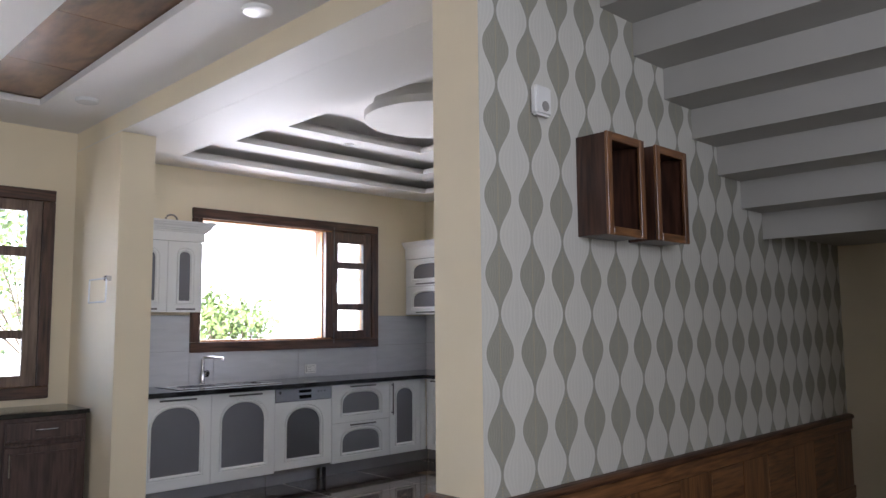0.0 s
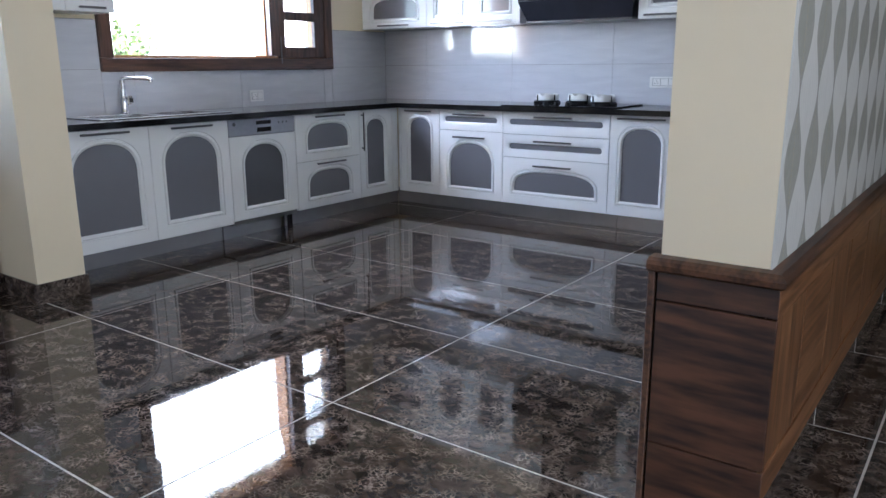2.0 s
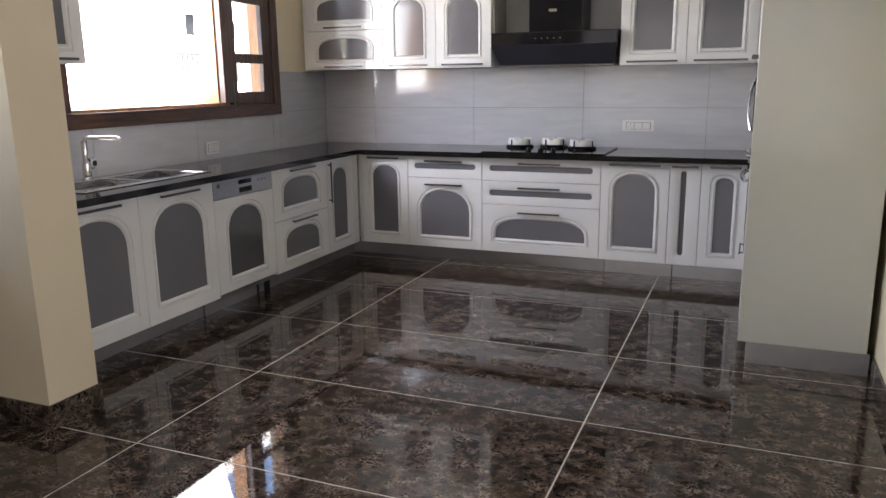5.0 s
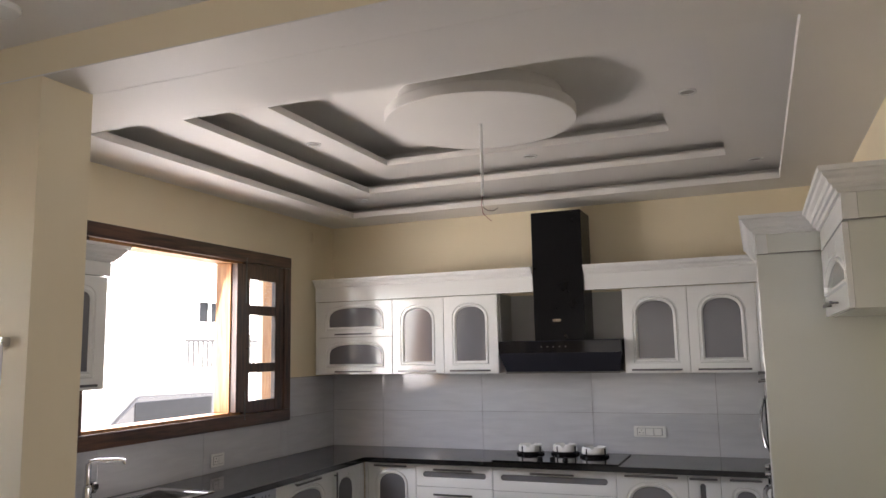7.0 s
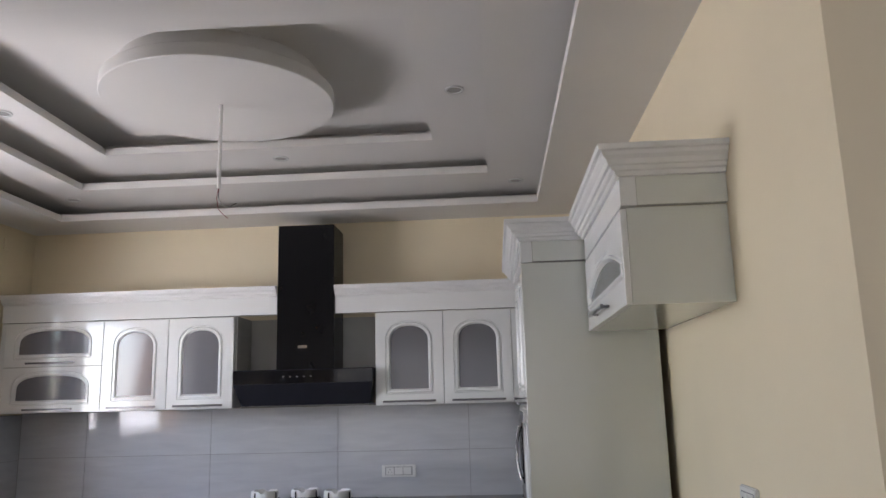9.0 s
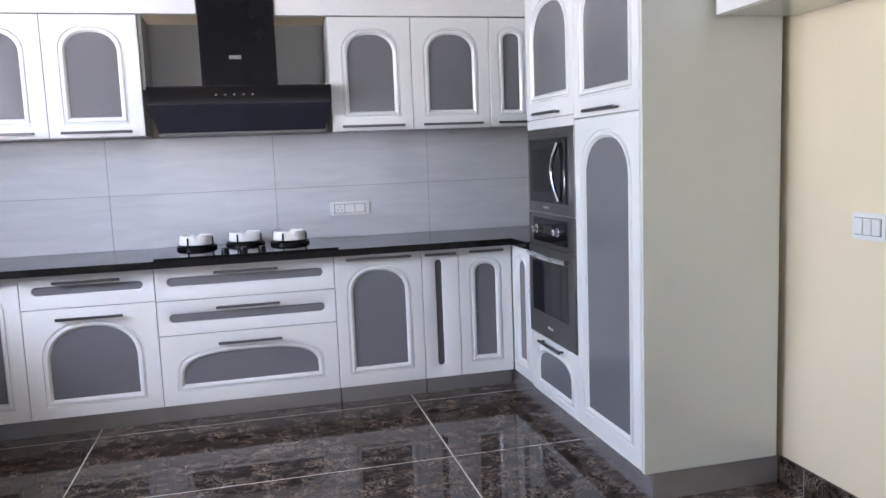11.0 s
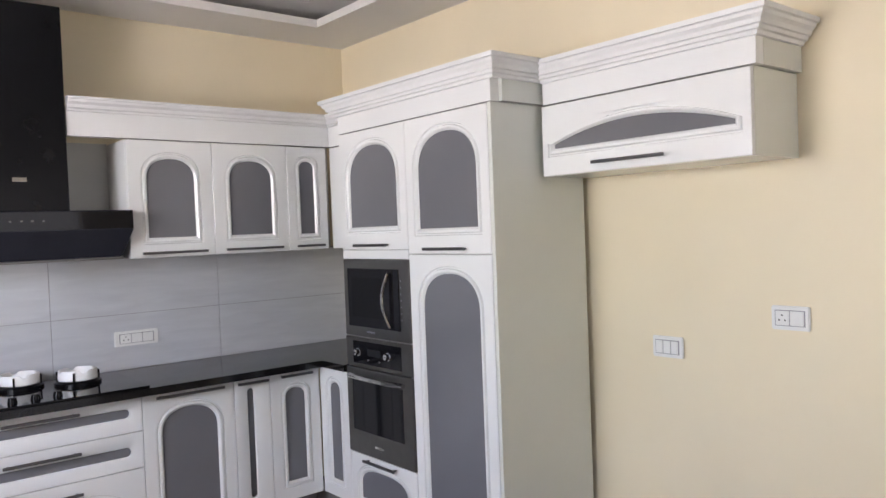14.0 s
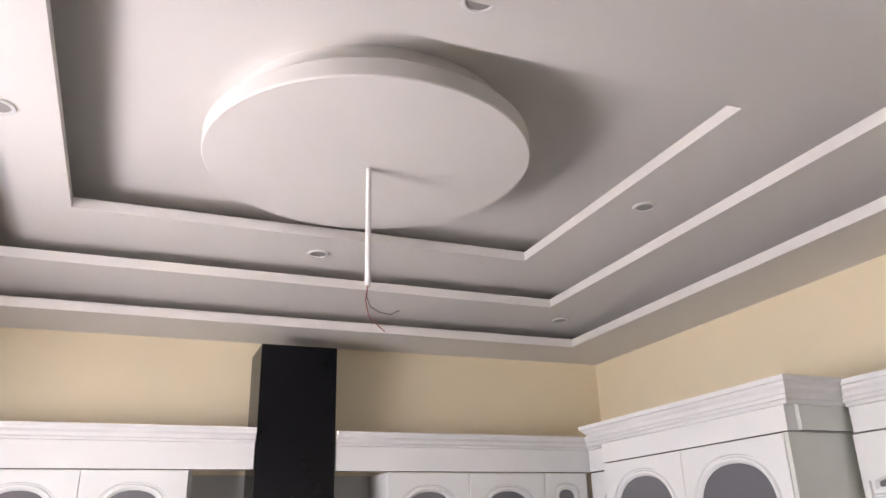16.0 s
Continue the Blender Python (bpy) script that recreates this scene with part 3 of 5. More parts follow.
# ---- windows ----
def window(name, hole, face_y, label, sashes, lights, open_bay, timber, frame_w=0.088):
    """A timber window: architrave and frame, mullions, sashes of three panes each, handles and bolts."""
    x0, x1, z0, z1 = hole
    win = thing(name, label, "window", pose(0, 0, 0))
    tagged(win, kind="structure")
    a0, a1, b0, b1 = x0 - 0.07, x1 + 0.075, z0 - 0.075, z1 + 0.075
    bm = bmesh.new()
    for bx in ((a0, a1, b1 - frame_w, b1), (a0, a1, b0, b0 + frame_w)):
        box(bm, bx[0], bx[1], face_y, NY + 0.0, bx[2], bx[3])
    top = part("window_frame", bevelled(bm, 0.004), M_WINX, win)
    bm = bmesh.new()
    for bx in ((a0, a0 + frame_w), (a1 - frame_w, a1)):
        box(bm, bx[0], bx[1], face_y + 0.001, NY, b0 + frame_w + 0.001, b1 - frame_w - 0.001)
    part("window_frame", bevelled(bm, 0.004), M_WINZ, win)
    # inner lining through the thickness of the wall
    bm = bmesh.new()
    ring_pts = ((x0, x1, z1 - 0.03, z1 - 0.001), (x0, x1, z0 + 0.001, z0 + 0.03))
    for u0, u1, v0, v1 in ring_pts:
        box(bm, u0 + 0.001, u1 - 0.001, NY + 0.001, NY + 0.16, v0, v1)
    part("lining", bm, M_JAMB, win, "window timber lining in a sunlit tone")
    bm = bmesh.new()
    for u0, u1 in ((x0 + 0.001, x0 + 0.03), (x1 - 0.03, x1 - 0.001)):
        box(bm, u0, u1, NY + 0.001, NY + 0.16, z0 + 0.031, z1 - 0.031)
    part("lining", bm, M_JAMB, win, "window timber lining in a sunlit tone")
    for s0, s1 in sashes:
        sash = part("sash", bmesh.new(), timber, win)
        y0, y1 = face_y + 0.012, face_y + 0.052
        w0, w1 = b0 + frame_w, b1 - frame_w
        bm = bmesh.new()
        sw = 0.068
        box(bm, s0, s0 + sw, y0, y1, w0 + 0.003, w1 - 0.003)
        box(bm, s1 - 0.105, s1, y0, y1, w0 + 0.003, w1 - 0.003)
        bevelled(bm, 0.003)
        bmesh.ops.recalc_face_normals(bm, faces=bm.faces[:])
        bm.to_mesh(sash.data)
        bm.free()
        edges = [w0 + 0.003] + [v for pair in lights for v in pair] + [w1 - 0.003]
        for e0, e1 in zip(edges[::2], edges[1::2]):
            part("rail", rbox(s0 + sw - 0.001, s1 - 0.104, y0 + 0.002, y1 - 0.002, e0, e1, 0.003), timber, sash)
        for e0, e1 in lights:
            pane = part("pane", rbox(s0 + sw - 0.004, s1 - 0.101, y0 + 0.018, y0 + 0.022, e0 - 0.004, e1 + 0.004, 0), M_GLASS, sash)
            pane.visible_shadow = False
        bm = tube([(s0 + 0.03, y0 - 0.002, w0 + 0.46), (s0 + 0.03, y0 - 0.03, w0 + 0.47), (s0 + 0.03, y0 - 0.03, w0 + 0.56), (s0 + 0.03, y0 - 0.002, w0 + 0.57)], 0.006)
        part("handle", bm, M_STEEL, sash, "small steel pull handle", smooth=True)
        for q0, q1 in ((w0 - 0.04, w0 + 0.16), (w1 - 0.30, w1 + 0.03)):
            part("bolt", tube([(s0 + 0.008, y0 - 0.012, q0), (s0 + 0.008, y0 - 0.012, q1)], 0.0045), M_DSTEEL, sash, "thin steel tower bolt", smooth=True)
    for m0, m1 in open_bay:
        part("mullion", rbox(m0, m1, face_y + 0.004, NY + 0.159, z0 + 0.031, z1 - 0.031, 0.003), M_WINZ, win)
        bm = rbox(m0 - 0.012, m0 - 0.0005, face_y + 0.055, NY + 0.15, z0 + 0.031, z1 - 0.031, 0.002)
        part("jamb_strip", bm, M_JAMB, win, "window timber strip in a sunlit tone")
    return win


window("window_1", KW, 6.965, "dark brown timber kitchen window with one bay open", [(4.99, 5.485)], [(1.312, 1.515), (1.582, 1.935), (2.006, 2.197)], [(4.90, 4.985)], M_WINZ)
window("window_2", HW, 6.965, "dark brown timber hall window with small panes", [(1.68, 2.275), (0.60, 1.195)], [(1.010, 1.282), (1.345, 1.897), (1.970, 2.240)], [(1.59, 1.675), (1.20, 1.285)], M_SASH)

# extra window out of view, added to let more north light into the hall
window("unseen_window", HW2, 6.965, "dark brown timber hall window with small panes", [(-1.25, -0.655), (-2.33, -1.735)], [(1.010, 1.282), (1.345, 1.897), (1.970, 2.240)], [(-1.34, -1.255), (-1.73, -1.645)], M_SASH)

# ---- wall tiles over the counters ----
def tile_field(parent, cells, face, along):
    for a0, a1, z0, z1 in cells:
        g = 0.0012
        if along == "y":
            bm = rbox(face, EX - 0.0005, a0 + g, a1 - g, z0 + g, z1 - g, 0.0008)
        else:
            bm = rbox(a0 + g, a1 - g, face, NY - 0.0005, z0 + g, z1 - g, 0.0008)
        part("tile", bm, M_TILE, parent)


dado = structure("dado_east", rbox(EX - 0.003, EX - 0.0008, SY, NY, 0.862, 1.47, 0), M_JOINT, "glossy pale grey wall tiles behind the hob", "wall tiles")
seams = [SY, 3.85, 4.742, 5.625, 6.512, NY - 0.009]
tile_field(dado, [(a, c, z0, z1) for a, c in zip(seams, seams[1:]) for z0, z1 in ((0.862, 1.161), (1.161, 1.466))], EX - 0.009, "y")
bm = bmesh.new()
for x0, x1, z1 in ((PX1, KW[0] - 0.08, 1.458), (KW[0] - 0.08, KW[1] + 0.085, KW[2] - 0.085), (KW[1] + 0.085, EX - 0.010, 1.458)):
    box(bm, x0, x1, NY - 0.003, NY - 0.0008, 0.862, z1)
dado = structure("dado_north", bm, M_JOINT, "glossy pale grey wall tiles round the sink window", "wall tiles")
W0, W1, WB = KW[0] - 0.07, KW[1] + 0.075, KW[2] - 0.075
cells = [(PX1, W0, 0.862, 1.150), (PX1, W0, 1.150, 1.455), (W1, EX - 0.010, 1.150, 1.455), (W1, EX - 0.010, 0.862, 1.150)]
xs = [W0, 3.72, 4.60, 5.48, W1]
cells += [(a, c, 0.862, WB) for a, c in zip(xs, xs[1:])]
tile_field(dado, cells, NY - 0.009, "x")


# ---- cabinets ----
def arch_loop(w, h, rise, n=20):
    """Outline of an arched pane, counter-clockwise from the lower left, centred on x, base at 0."""
    power = 2.25 if rise > 0.35 * w else 2.9
    pts = [(-w / 2 + w * i / 6, 0.0) for i in range(6)]
    pts += [(w / 2, (h - rise) * i / 4) for i in range(4)]
    for i in range(n + 1):
        a = math.pi * i / n
        c, s = math.cos(a), math.sin(a)
        if w > 6 * h:
            pts.append((w / 2 * (1 - 2 * i / n), h - rise * (1 - 2 * i / n) ** 2))
            continue
        pts.append((math.copysign(abs(c) ** (2 / power), c) * w / 2, h - rise + rise * abs(s) ** (2 / power)))
    pts += [(-w / 2, (h - rise) * (1 - i / 4)) for i in range(1, 4)]
    return pts


def slot_loop(w, h, n=8):
    r = min(w, h) / 2
    pts = []
    for cx, cy, a0 in ((-w / 2 + r, r, math.pi), (w / 2 - r, r, 1.5 * math.pi), (w / 2 - r, h - r, 0), (-w / 2 + r, h - r, 0.5 * math.pi)):
        pts += [(cx + r * math.cos(a0 + 0.5 * math.pi * i / n), cy + r * math.sin(a0 + 0.5 * math.pi * i / n)) for i in range(n + 1)]
    return pts


def front(name, parent, u0, u1, v0, v1, kind, pane=None, handle=None, pane_mat=None, rise=None):
    """One lacquered front in the unit's own frame: u to the right, v up, facing -y. With an arched or slotted grey inlay."""
    gap = 0.0016
    W, H = u1 - u0 - 2 * gap, v1 - v0 - 2 * gap
    cu, cv = (u0 + u1) / 2, (v0 + v1) / 2
    T = 0.020
    if kind == "flat":
        door = part(name, rbox(u0 + gap, u1 - gap, -T, -0.001, v0 + gap, v1 - gap, 0.002, 2), M_WHITE, parent)
    else:
        p0, p1, q0, q1 = pane
        pw, ph, pc = p1 - p0, q1 - q0, (p0 + p1) / 2
        if kind == "arch":
            rr = rise if rise else min(0.42 * pw, 0.6 * ph)
            make = lambda g: [(pc + x, q0 - g + y) for x, y in arch_loop(pw + 2 * g, ph + 2 * g, rr + g * 0.8)]
        else:
            make = lambda g: [(pc + x, q0 - g + y) for x, y in slot_loop(pw + 2 * g, ph + 2 * g)]
        bm = bmesh.new()
        wide = 0.034 if kind == "arch" else 0.007
        outer = make(wide)
        hw, hh = (pw / 2 + wide), (ph / 2 + wide)
        mid_v = (q0 + q1) / 2
        rect = []
        for x, y in outer:
            a, c = (x - pc) / hw, (y - mid_v) / hh
            s = max(abs(a), abs(c), 1e-6)
            a, c = a / s, c / s
            rect.append([pc + a * ((u1 - gap - pc) if a > 0 else (pc - u0 - gap)), mid_v + c * ((v1 - gap - mid_v) if c > 0 else (mid_v - v0 - gap))])
        for kx in (u0 + gap, u1 - gap):
            for ky in (v0 + gap, v1 - gap):
                j = min(range(len(rect)), key=lambda t: (rect[t][0] - kx) ** 2 + (rect[t][1] - ky) ** 2)
                rect[j] = [kx, ky]
        inset = [[cu + (x - cu) * (1 - 0.004 / W), cv + (y - cv) * (1 - 0.004 / H)] for x, y in rect]
        if kind == "arch":
            rings = [(rect, -0.001), (rect, -T + 0.002), (inset, -T), (make(wide), -T), (make(wide - 0.003), -T + 0.008), (make(wide - 0.009), -T + 0.008), (make(wide - 0.013), -T - 0.003), (make(0.012), -T - 0.003), (make(0.003), -T + 0.004), (make(0.0), -T + 0.010)]
        else:
            rings = [(rect, -0.001), (rect, -T + 0.002), (inset, -T), (make(wide), -T), (make(0.003), -T + 0.002), (make(0.0), -T + 0.009)]
        vs = [[bm.verts.new((x, d, y)) for x, y in loop] for loop, d in rings]
        n = len(outer)
        for a, c in zip(vs, vs[1:]):
            for i in range(n):
                bm.faces.new((a[i], a[(i + 1) % n], c[(i + 1) % n], c[i]))
        door = part(name, bm, M_WHITE, parent, smooth=True)
        bm = bmesh.new()
        loop = make(0.0005)
        f = [bm.verts.new((x, -T + 0.0095, y)) for x, y in loop]
        g = [bm.verts.new((x, -0.002, y)) for x, y in loop]
        bm.faces.new(f)
        bm.faces.new(g[::-1])
        for i in range(n):
            bm.faces.new((f[i], f[(i + 1) % n], g[(i + 1) % n], g[i]))
        part("inlay", bm, pane_mat or M_GREY, door, "grey glossy inlay")
    if handle:
        hu, hv, length, way = handle
        bm = bmesh.new()
        hl = length / 2
        if way == "h":
            box(bm, hu - hl, hu + hl, -T - 0.032, -T - 0.022, hv - 0.0065, hv + 0.0065)
            for s in (-1, 1):
                box(bm, hu + s * hl * 0.86 - 0.005, hu + s * hl * 0.86 + 0.005, -T - 0.0219, -T, hv - 0.004, hv + 0.004)
        else:
            box(bm, hu - 0.005, hu + 0.005, -T - 0.032, -T - 0.022, hv - hl, hv + hl)
            for s in (-1, 1):
                box(bm, hu - 0.004, hu + 0.004, -T - 0.0219, -T, hv + s * hl * 0.86 - 0.005, hv + s * hl * 0.86 + 0.005)
        part("handle", bevelled(bm, 0.0015), M_HANDLE, door, "slim grey metal bar handle")
    return door


def unit(label, place, turn, width, z0, z1, depth, group, mat_body=None, name="cabinet", u_off=0.0, hollow=False):
    """A cabinet's carcass. place: lower left corner of its front plane as one faces it; turn: degrees about z."""
    cab = thing(name, label, "cabinet", pose(place[0], place[1], 0, 0, 0, turn), group)
    part("body", rbox(0.0006, width - 0.0006, 0.0, depth, z0, z1, 0.0006), mat_body or M_CASE, cab)
    return cab


def arched(cab, u0, u1, v0, v1, side=0.062, bottom=0.075, top=0.125, handle="top", hl=None, name="door", pane_mat=None, rise=None):
    """A door or drawer front with an arched inlay and a bar handle over or under it."""
    hl = hl or min(0.30, (u1 - u0) * 0.52)
    h = {"top": ((u0 + u1) / 2, v1 - 0.022, hl, "h"), "bottom": ((u0 + u1) / 2, v0 + 0.024, hl, "h"), None: None}.get(handle, handle)
    return front(name, cab, u0, u1, v0, v1, "arch", (u0 + side, u1 - side, v0 + bottom, v1 - top), h, pane_mat, rise)


BASE0, BASE1, WT0, WT1 = 0.126, 0.822, 0.827, 0.863
FX, FY, TY, UX = 5.738, 6.412, 3.51, 5.985   # front planes: hob units, sink units, tall units, hob wall units
G_BASE, G_WALL, G_TALL = "white base cabinets", "white wall cabinets", "white tall cabinets"

# sink side, facing the fridge wall
def n_unit(label, x0, x1):
    return unit(label, (x0, FY), 0, x1 - x0, BASE0, BASE1, NY - FY - 0.012, G_BASE)


c = n_unit("white base cabinet with arched grey inlay beside the stub wall", 2.83, 3.400)
arched(c, 0, 0.570, BASE0, BASE1, 0.092, 0.110, 0.084)
c = n_unit("white base cabinet with arched grey inlay under the sink", 3.400, 3.980)
arched(c, 0, 0.580, BASE0, BASE1, 0.100, 0.110, 0.084)
dw = thing("dishwasher", "built-in dishwasher with steel panel and arched white door", "dishwasher", pose(3.980, FY, 0))
part("body", rbox(0.001, 0.584, 0, 0.56, 0.11, BASE1, 0.001), M_DSTEEL, dw)
cp = part("control_panel", rbox(0.003, 0.582, -0.021, -0.001, 0.712, BASE1 - 0.004, 0.002), M_PANELSTEEL, dw, "brushed steel control panel")
part("display", rbox(0.235, 0.365, -0.0225, -0.0205, 0.778, 0.804, 0.001), M_BLACKGL, cp)
part("grip", rbox(0.240, 0.365, -0.0225, -0.0205, 0.728, 0.758, 0.001), M_BLACK, cp, "black grip recess")
bm = bmesh.new()
lathe(bm, [(0.013, 0.0), (0.013, 0.0015)], 20)
bmesh.ops.transform(bm, matrix=pose(0.048, -0.0212, 0.790, 90, 0, 0), verts=bm.verts[:])
part("power_button", bm, M_HANDLE, cp)
for i in range(3):
    part("button", rbox(0.43 + 0.035 * i, 0.442 + 0.035 * i, -0.0228, -0.0205, 0.776, 0.790, 0.001), M_HANDLE, cp)
arched(dw, 0, 0.585, 0.142, 0.709, 0.125, 0.090, 0.066, None, pane_mat=M_DARKGREY)
part("leg", tube([(0.548, 0.045, 0.0), (0.548, 0.045, 0.112)], 0.020, 12), M_BLACK, dw, "black plastic levelling foot", smooth=True)
c = n_unit("white base cabinet with two arched drawer fronts", 4.565, 5.245)
arched(c, 0, 0.680, BASE0, 0.477, 0.128, 0.085, 0.080, "top", 0.30, "drawer", rise=0.12)
arched(c, 0, 0.680, 0.477, BASE1, 0.128, 0.085, 0.080, "top", 0.30, "drawer", rise=0.12)
c = n_unit("white corner base cabinet with a narrow arched door", 5.245, FX - 0.022)
front("filler", c, 0.395, 0.471, BASE0, BASE1, "flat")
arched(c, 0, 0.393, BASE0, BASE1, 0.095, 0.10, 0.080, (0.022, 0.655, 0.30, "v"))

# hob side, facing the hall
def e_unit(label, y_left, y_right, group=G_BASE, z0=BASE0, z1=BASE1, fx=FX, body=None):
    return unit(label, (fx, y_left), -90, y_left - y_right, z0, z1, EX - fx - 0.012, group, body)


c = e_unit("white base cabinet with a tall arched inlay in the corner", FY - 0.024, 5.960)
w = FY - 0.024 - 5.960
front("filler", c, 0.0, 0.0295, BASE0, BASE1, "flat")
arched(c, 0.03, w, BASE0, BASE1, 0.095, 0.098, 0.082, hl=0.27)
c = e_unit("white base cabinet with a slotted drawer over an arched door", 5.960, 5.360)
front("drawer", c, 0, 0.600, 0.660, BASE1, "slot", (0.055, 0.545, 0.727, 0.766), (0.300, 0.786, 0.30, "h"))
arched(c, 0, 0.600, BASE0, 0.660, 0.105, 0.092, 0.098, (0.300, 0.610, 0.30, "h"))
c = e_unit("wide white base cabinet with three drawers under the hob", 5.360, 4.490)
front("drawer", c, 0, 0.870, 0.655, BASE1, "slot", (0.058, 0.812, 0.726, 0.767), (0.435, 0.786, 0.31, "h"))
front("drawer", c, 0, 0.870, 0.482, 0.655, "slot", (0.058, 0.812, 0.545, 0.586), (0.435, 0.610, 0.31, "h"))
arched(c, 0, 0.870, BASE0, 0.482, 0.105, 0.104, 0.104, (0.435, 0.428, 0.31, "h"), name="drawer", rise=0.12)
c = e_unit("white base cabinet with a tall arched door beside the hob", 4.490, 4.030)
arched(c, 0, 0.460, BASE0, BASE1, 0.093, 0.102, 0.092, hl=0.34)
c = e_unit("narrow white pull-out cabinet with a grey slot", 4.030, 3.830)
front("drawer", c, 0, 0.200, BASE0, BASE1, "slot", (0.074, 0.107, 0.195, 0.765), (0.098, 0.798, 0.17, "h"), M_DARKGREY)
c = e_unit("white base cabinet with a narrow arched door", 3.830, TY + 0.022)
arched(c, 0, 0.298, BASE0, BASE1, 0.093, 0.102, 0.095, (0.15, 0.800, 0.19, "h"))

# tall units against the fridge wall, facing the sink
def s_unit(label, x_left, x_right, z0, z1, group=G_TALL, fy=TY, body=None, back=0.06):
    return unit(label, (x_left, fy), 180, x_left - x_right, z0, z1, fy - SY - back, group, body)


c = s_unit("narrow white base cabinet with an arched door beside the ovens", FX - 0.022, 5.425, BASE0, BASE1, G_BASE)
arched(c, 0, FX - 0.022 - 5.425, BASE0, BASE1, 0.095, 0.095, 0.075, None)
PANEL_X = 4.275
c = s_unit("white tall cabinet housing microwave and oven", 5.425, 4.857, 0.115, 2.06)
front("filler", c, 0, 0.568, 1.417, 1.462, "flat")
arched(c, 0, 0.568, 0.115, 0.415, 0.085, 0.070, 0.075, "top", 0.27, "drawer")
arched(c, 0, 0.568, 1.462, 2.058, 0.085, 0.115, 0.080, "bottom", 0.28)
c = s_unit("white tall cabinet with a long arched grey inlay", 4.857, PANEL_X, 0.115, 2.06)
arched(c, 0, 0.560, 0.115, 1.440, 0.092, 0.102, 0.085, None)
arched(c, 0, 0.560, 1.442, 2.058, 0.085, 0.115, 0.080, "bottom", 0.28)
part("side_panel", rbox(0.562, 0.582, -0.020, 0.540, 0.112, 2.058, 0.0015), M_PANEL, c, "off-white laminate side panel")
c = s_unit("white wall cabinet over the fridge bay with a wide arched flap", 4.250, 3.318, 1.755, 2.052, G_WALL, 3.24, M_PANEL, 0.002)
arched(c, 0, 0.932, 1.755, 2.050, 0.064, 0.113, 0.100, (0.444, 1.792, 0.33, "h"), name="flap", rise=0.066)

# wall units on the hob wall
c = e_unit("white wall cabinet with two arched flaps", 6.955, 6.265, G_WALL, 1.468, 2.068, UX)
arched(c, 0, 0.690, 1.772, 2.066, 0.105, 0.085, 0.055, "bottom", 0.34, "flap", rise=0.10)
arched(c, 0, 0.690, 1.468, 1.770, 0.105, 0.085, 0.060, "bottom", 0.34, "flap", rise=0.10)
for a, b in ((6.265, 5.818), (5.818, 5.372)):
    c = e_unit("white wall cabinet with an arched door left of the hood", a, b, G_WALL, 1.468, 2.068, UX, M_WHITE)
    arched(c, 0, a - b, 1.468, 2.066, 0.105, 0.099, 0.085, "bottom", 0.33)
    tagged(c, "white wall cabinet with an arched door beside the black hood")
for a, b in ((4.432, 3.988), (3.988, 3.545)):
    c = e_unit("white wall cabinet with an arched door near the tall units", a, b, G_WALL, 1.462, 2.062, UX, M_WHITE)
    arched(c, 0, a - b, 1.462, 2.060, 0.100, 0.102, 0.092, "bottom", 0.34)
c = e_unit("narrow white wall cabinet with an arched door in the corner", 3.545, 3.262, G_WALL, 1.462, 2.062, UX)
arched(c, 0, 0.260, 1.462, 2.060, 0.085, 0.095, 0.085, "bottom", 0.18)
c = s_unit("narrow white wall cabinet with an arched door beside the ovens", UX - 0.022, 5.427, 1.462, 2.062, G_WALL, 3.24, None, 0.002)
arched(c, 0, 0.536, 1.462, 2.060, 0.150, 0.095, 0.085, "bottom", 0.18)
c = tagged(part("filler_panel", rbox(UX - 0.004, EX - 0.011, 6.957, NY - 0.010, 1.468, 2.068, 0.001), M_WHITE), "white filler strip beside the wall cabinets", "filler panel")
# back and side of the niche: grey boards carry its shade in their colour
bm = bmesh.new()
box(bm, EX - 0.022, EX - 0.0095, 4.434, 5.370, 1.70, 2.068)
box(bm, UX, EX - 0.0225, 5.355, 5.370, 1.70, 2.068)
tagged(part("niche", bm, M_CASE), "open niche with shade-grey boards behind the hood chimney", "niche")
# wall unit beside the sink window
c = unit("white wall cabinet with narrow arched doors beside the window", (2.79, 6.69), 0, 0.645, 1.478, 2.06, 0.298, G_WALL, M_WHITE)
arched(c, 0, 0.345, 1.478, 2.058, 0.10, 0.095, 0.085, "bottom", 0.16)
arched(c, 0.345, 0.645, 1.478, 2.058, 0.105, 0.095, 0.085, "bottom", 0.16)

# fascias and cornices
CORN_LOW = [(0.0, 2.174), (0.010, 2.176), (0.013, 2.186), (0.022, 2.190), (0.027, 2.205), (0.040, 2.216), (0.044, 2.228), (0.050, 2.230), (0.052, 2.241), (0.0, 2.243)]
CORN_TALL = [(0.0, 2.150), (0.010, 2.152), (0.014, 2.164), (0.024, 2.167), (0.028, 2.178), (0.036, 2.181), (0.041, 2.196), (0.052, 2.207), (0.056, 2.218), (0.066, 2.221), (0.068, 2.238), (0.0, 2.240)]


def topping(label, path, z_low, profile, lift=0.0, back=0.03, front=None):
    """A plain white fascia with a stepped moulding on top, carried round a run of cabinets."""
    th = thing("cornice", label, "cornice")
    z_join = profile[0][1] + lift + 0.02
    part("fascia", sweep(front or path, [(-back, z_low), (0.018, z_low), (0.018, z_join), (-back, z_join)]), M_WHITE, th)
    part("moulding", sweep(path, [(o + 0.0185, z + lift) for o, z in profile]), M_CORNICE, th)
    return th


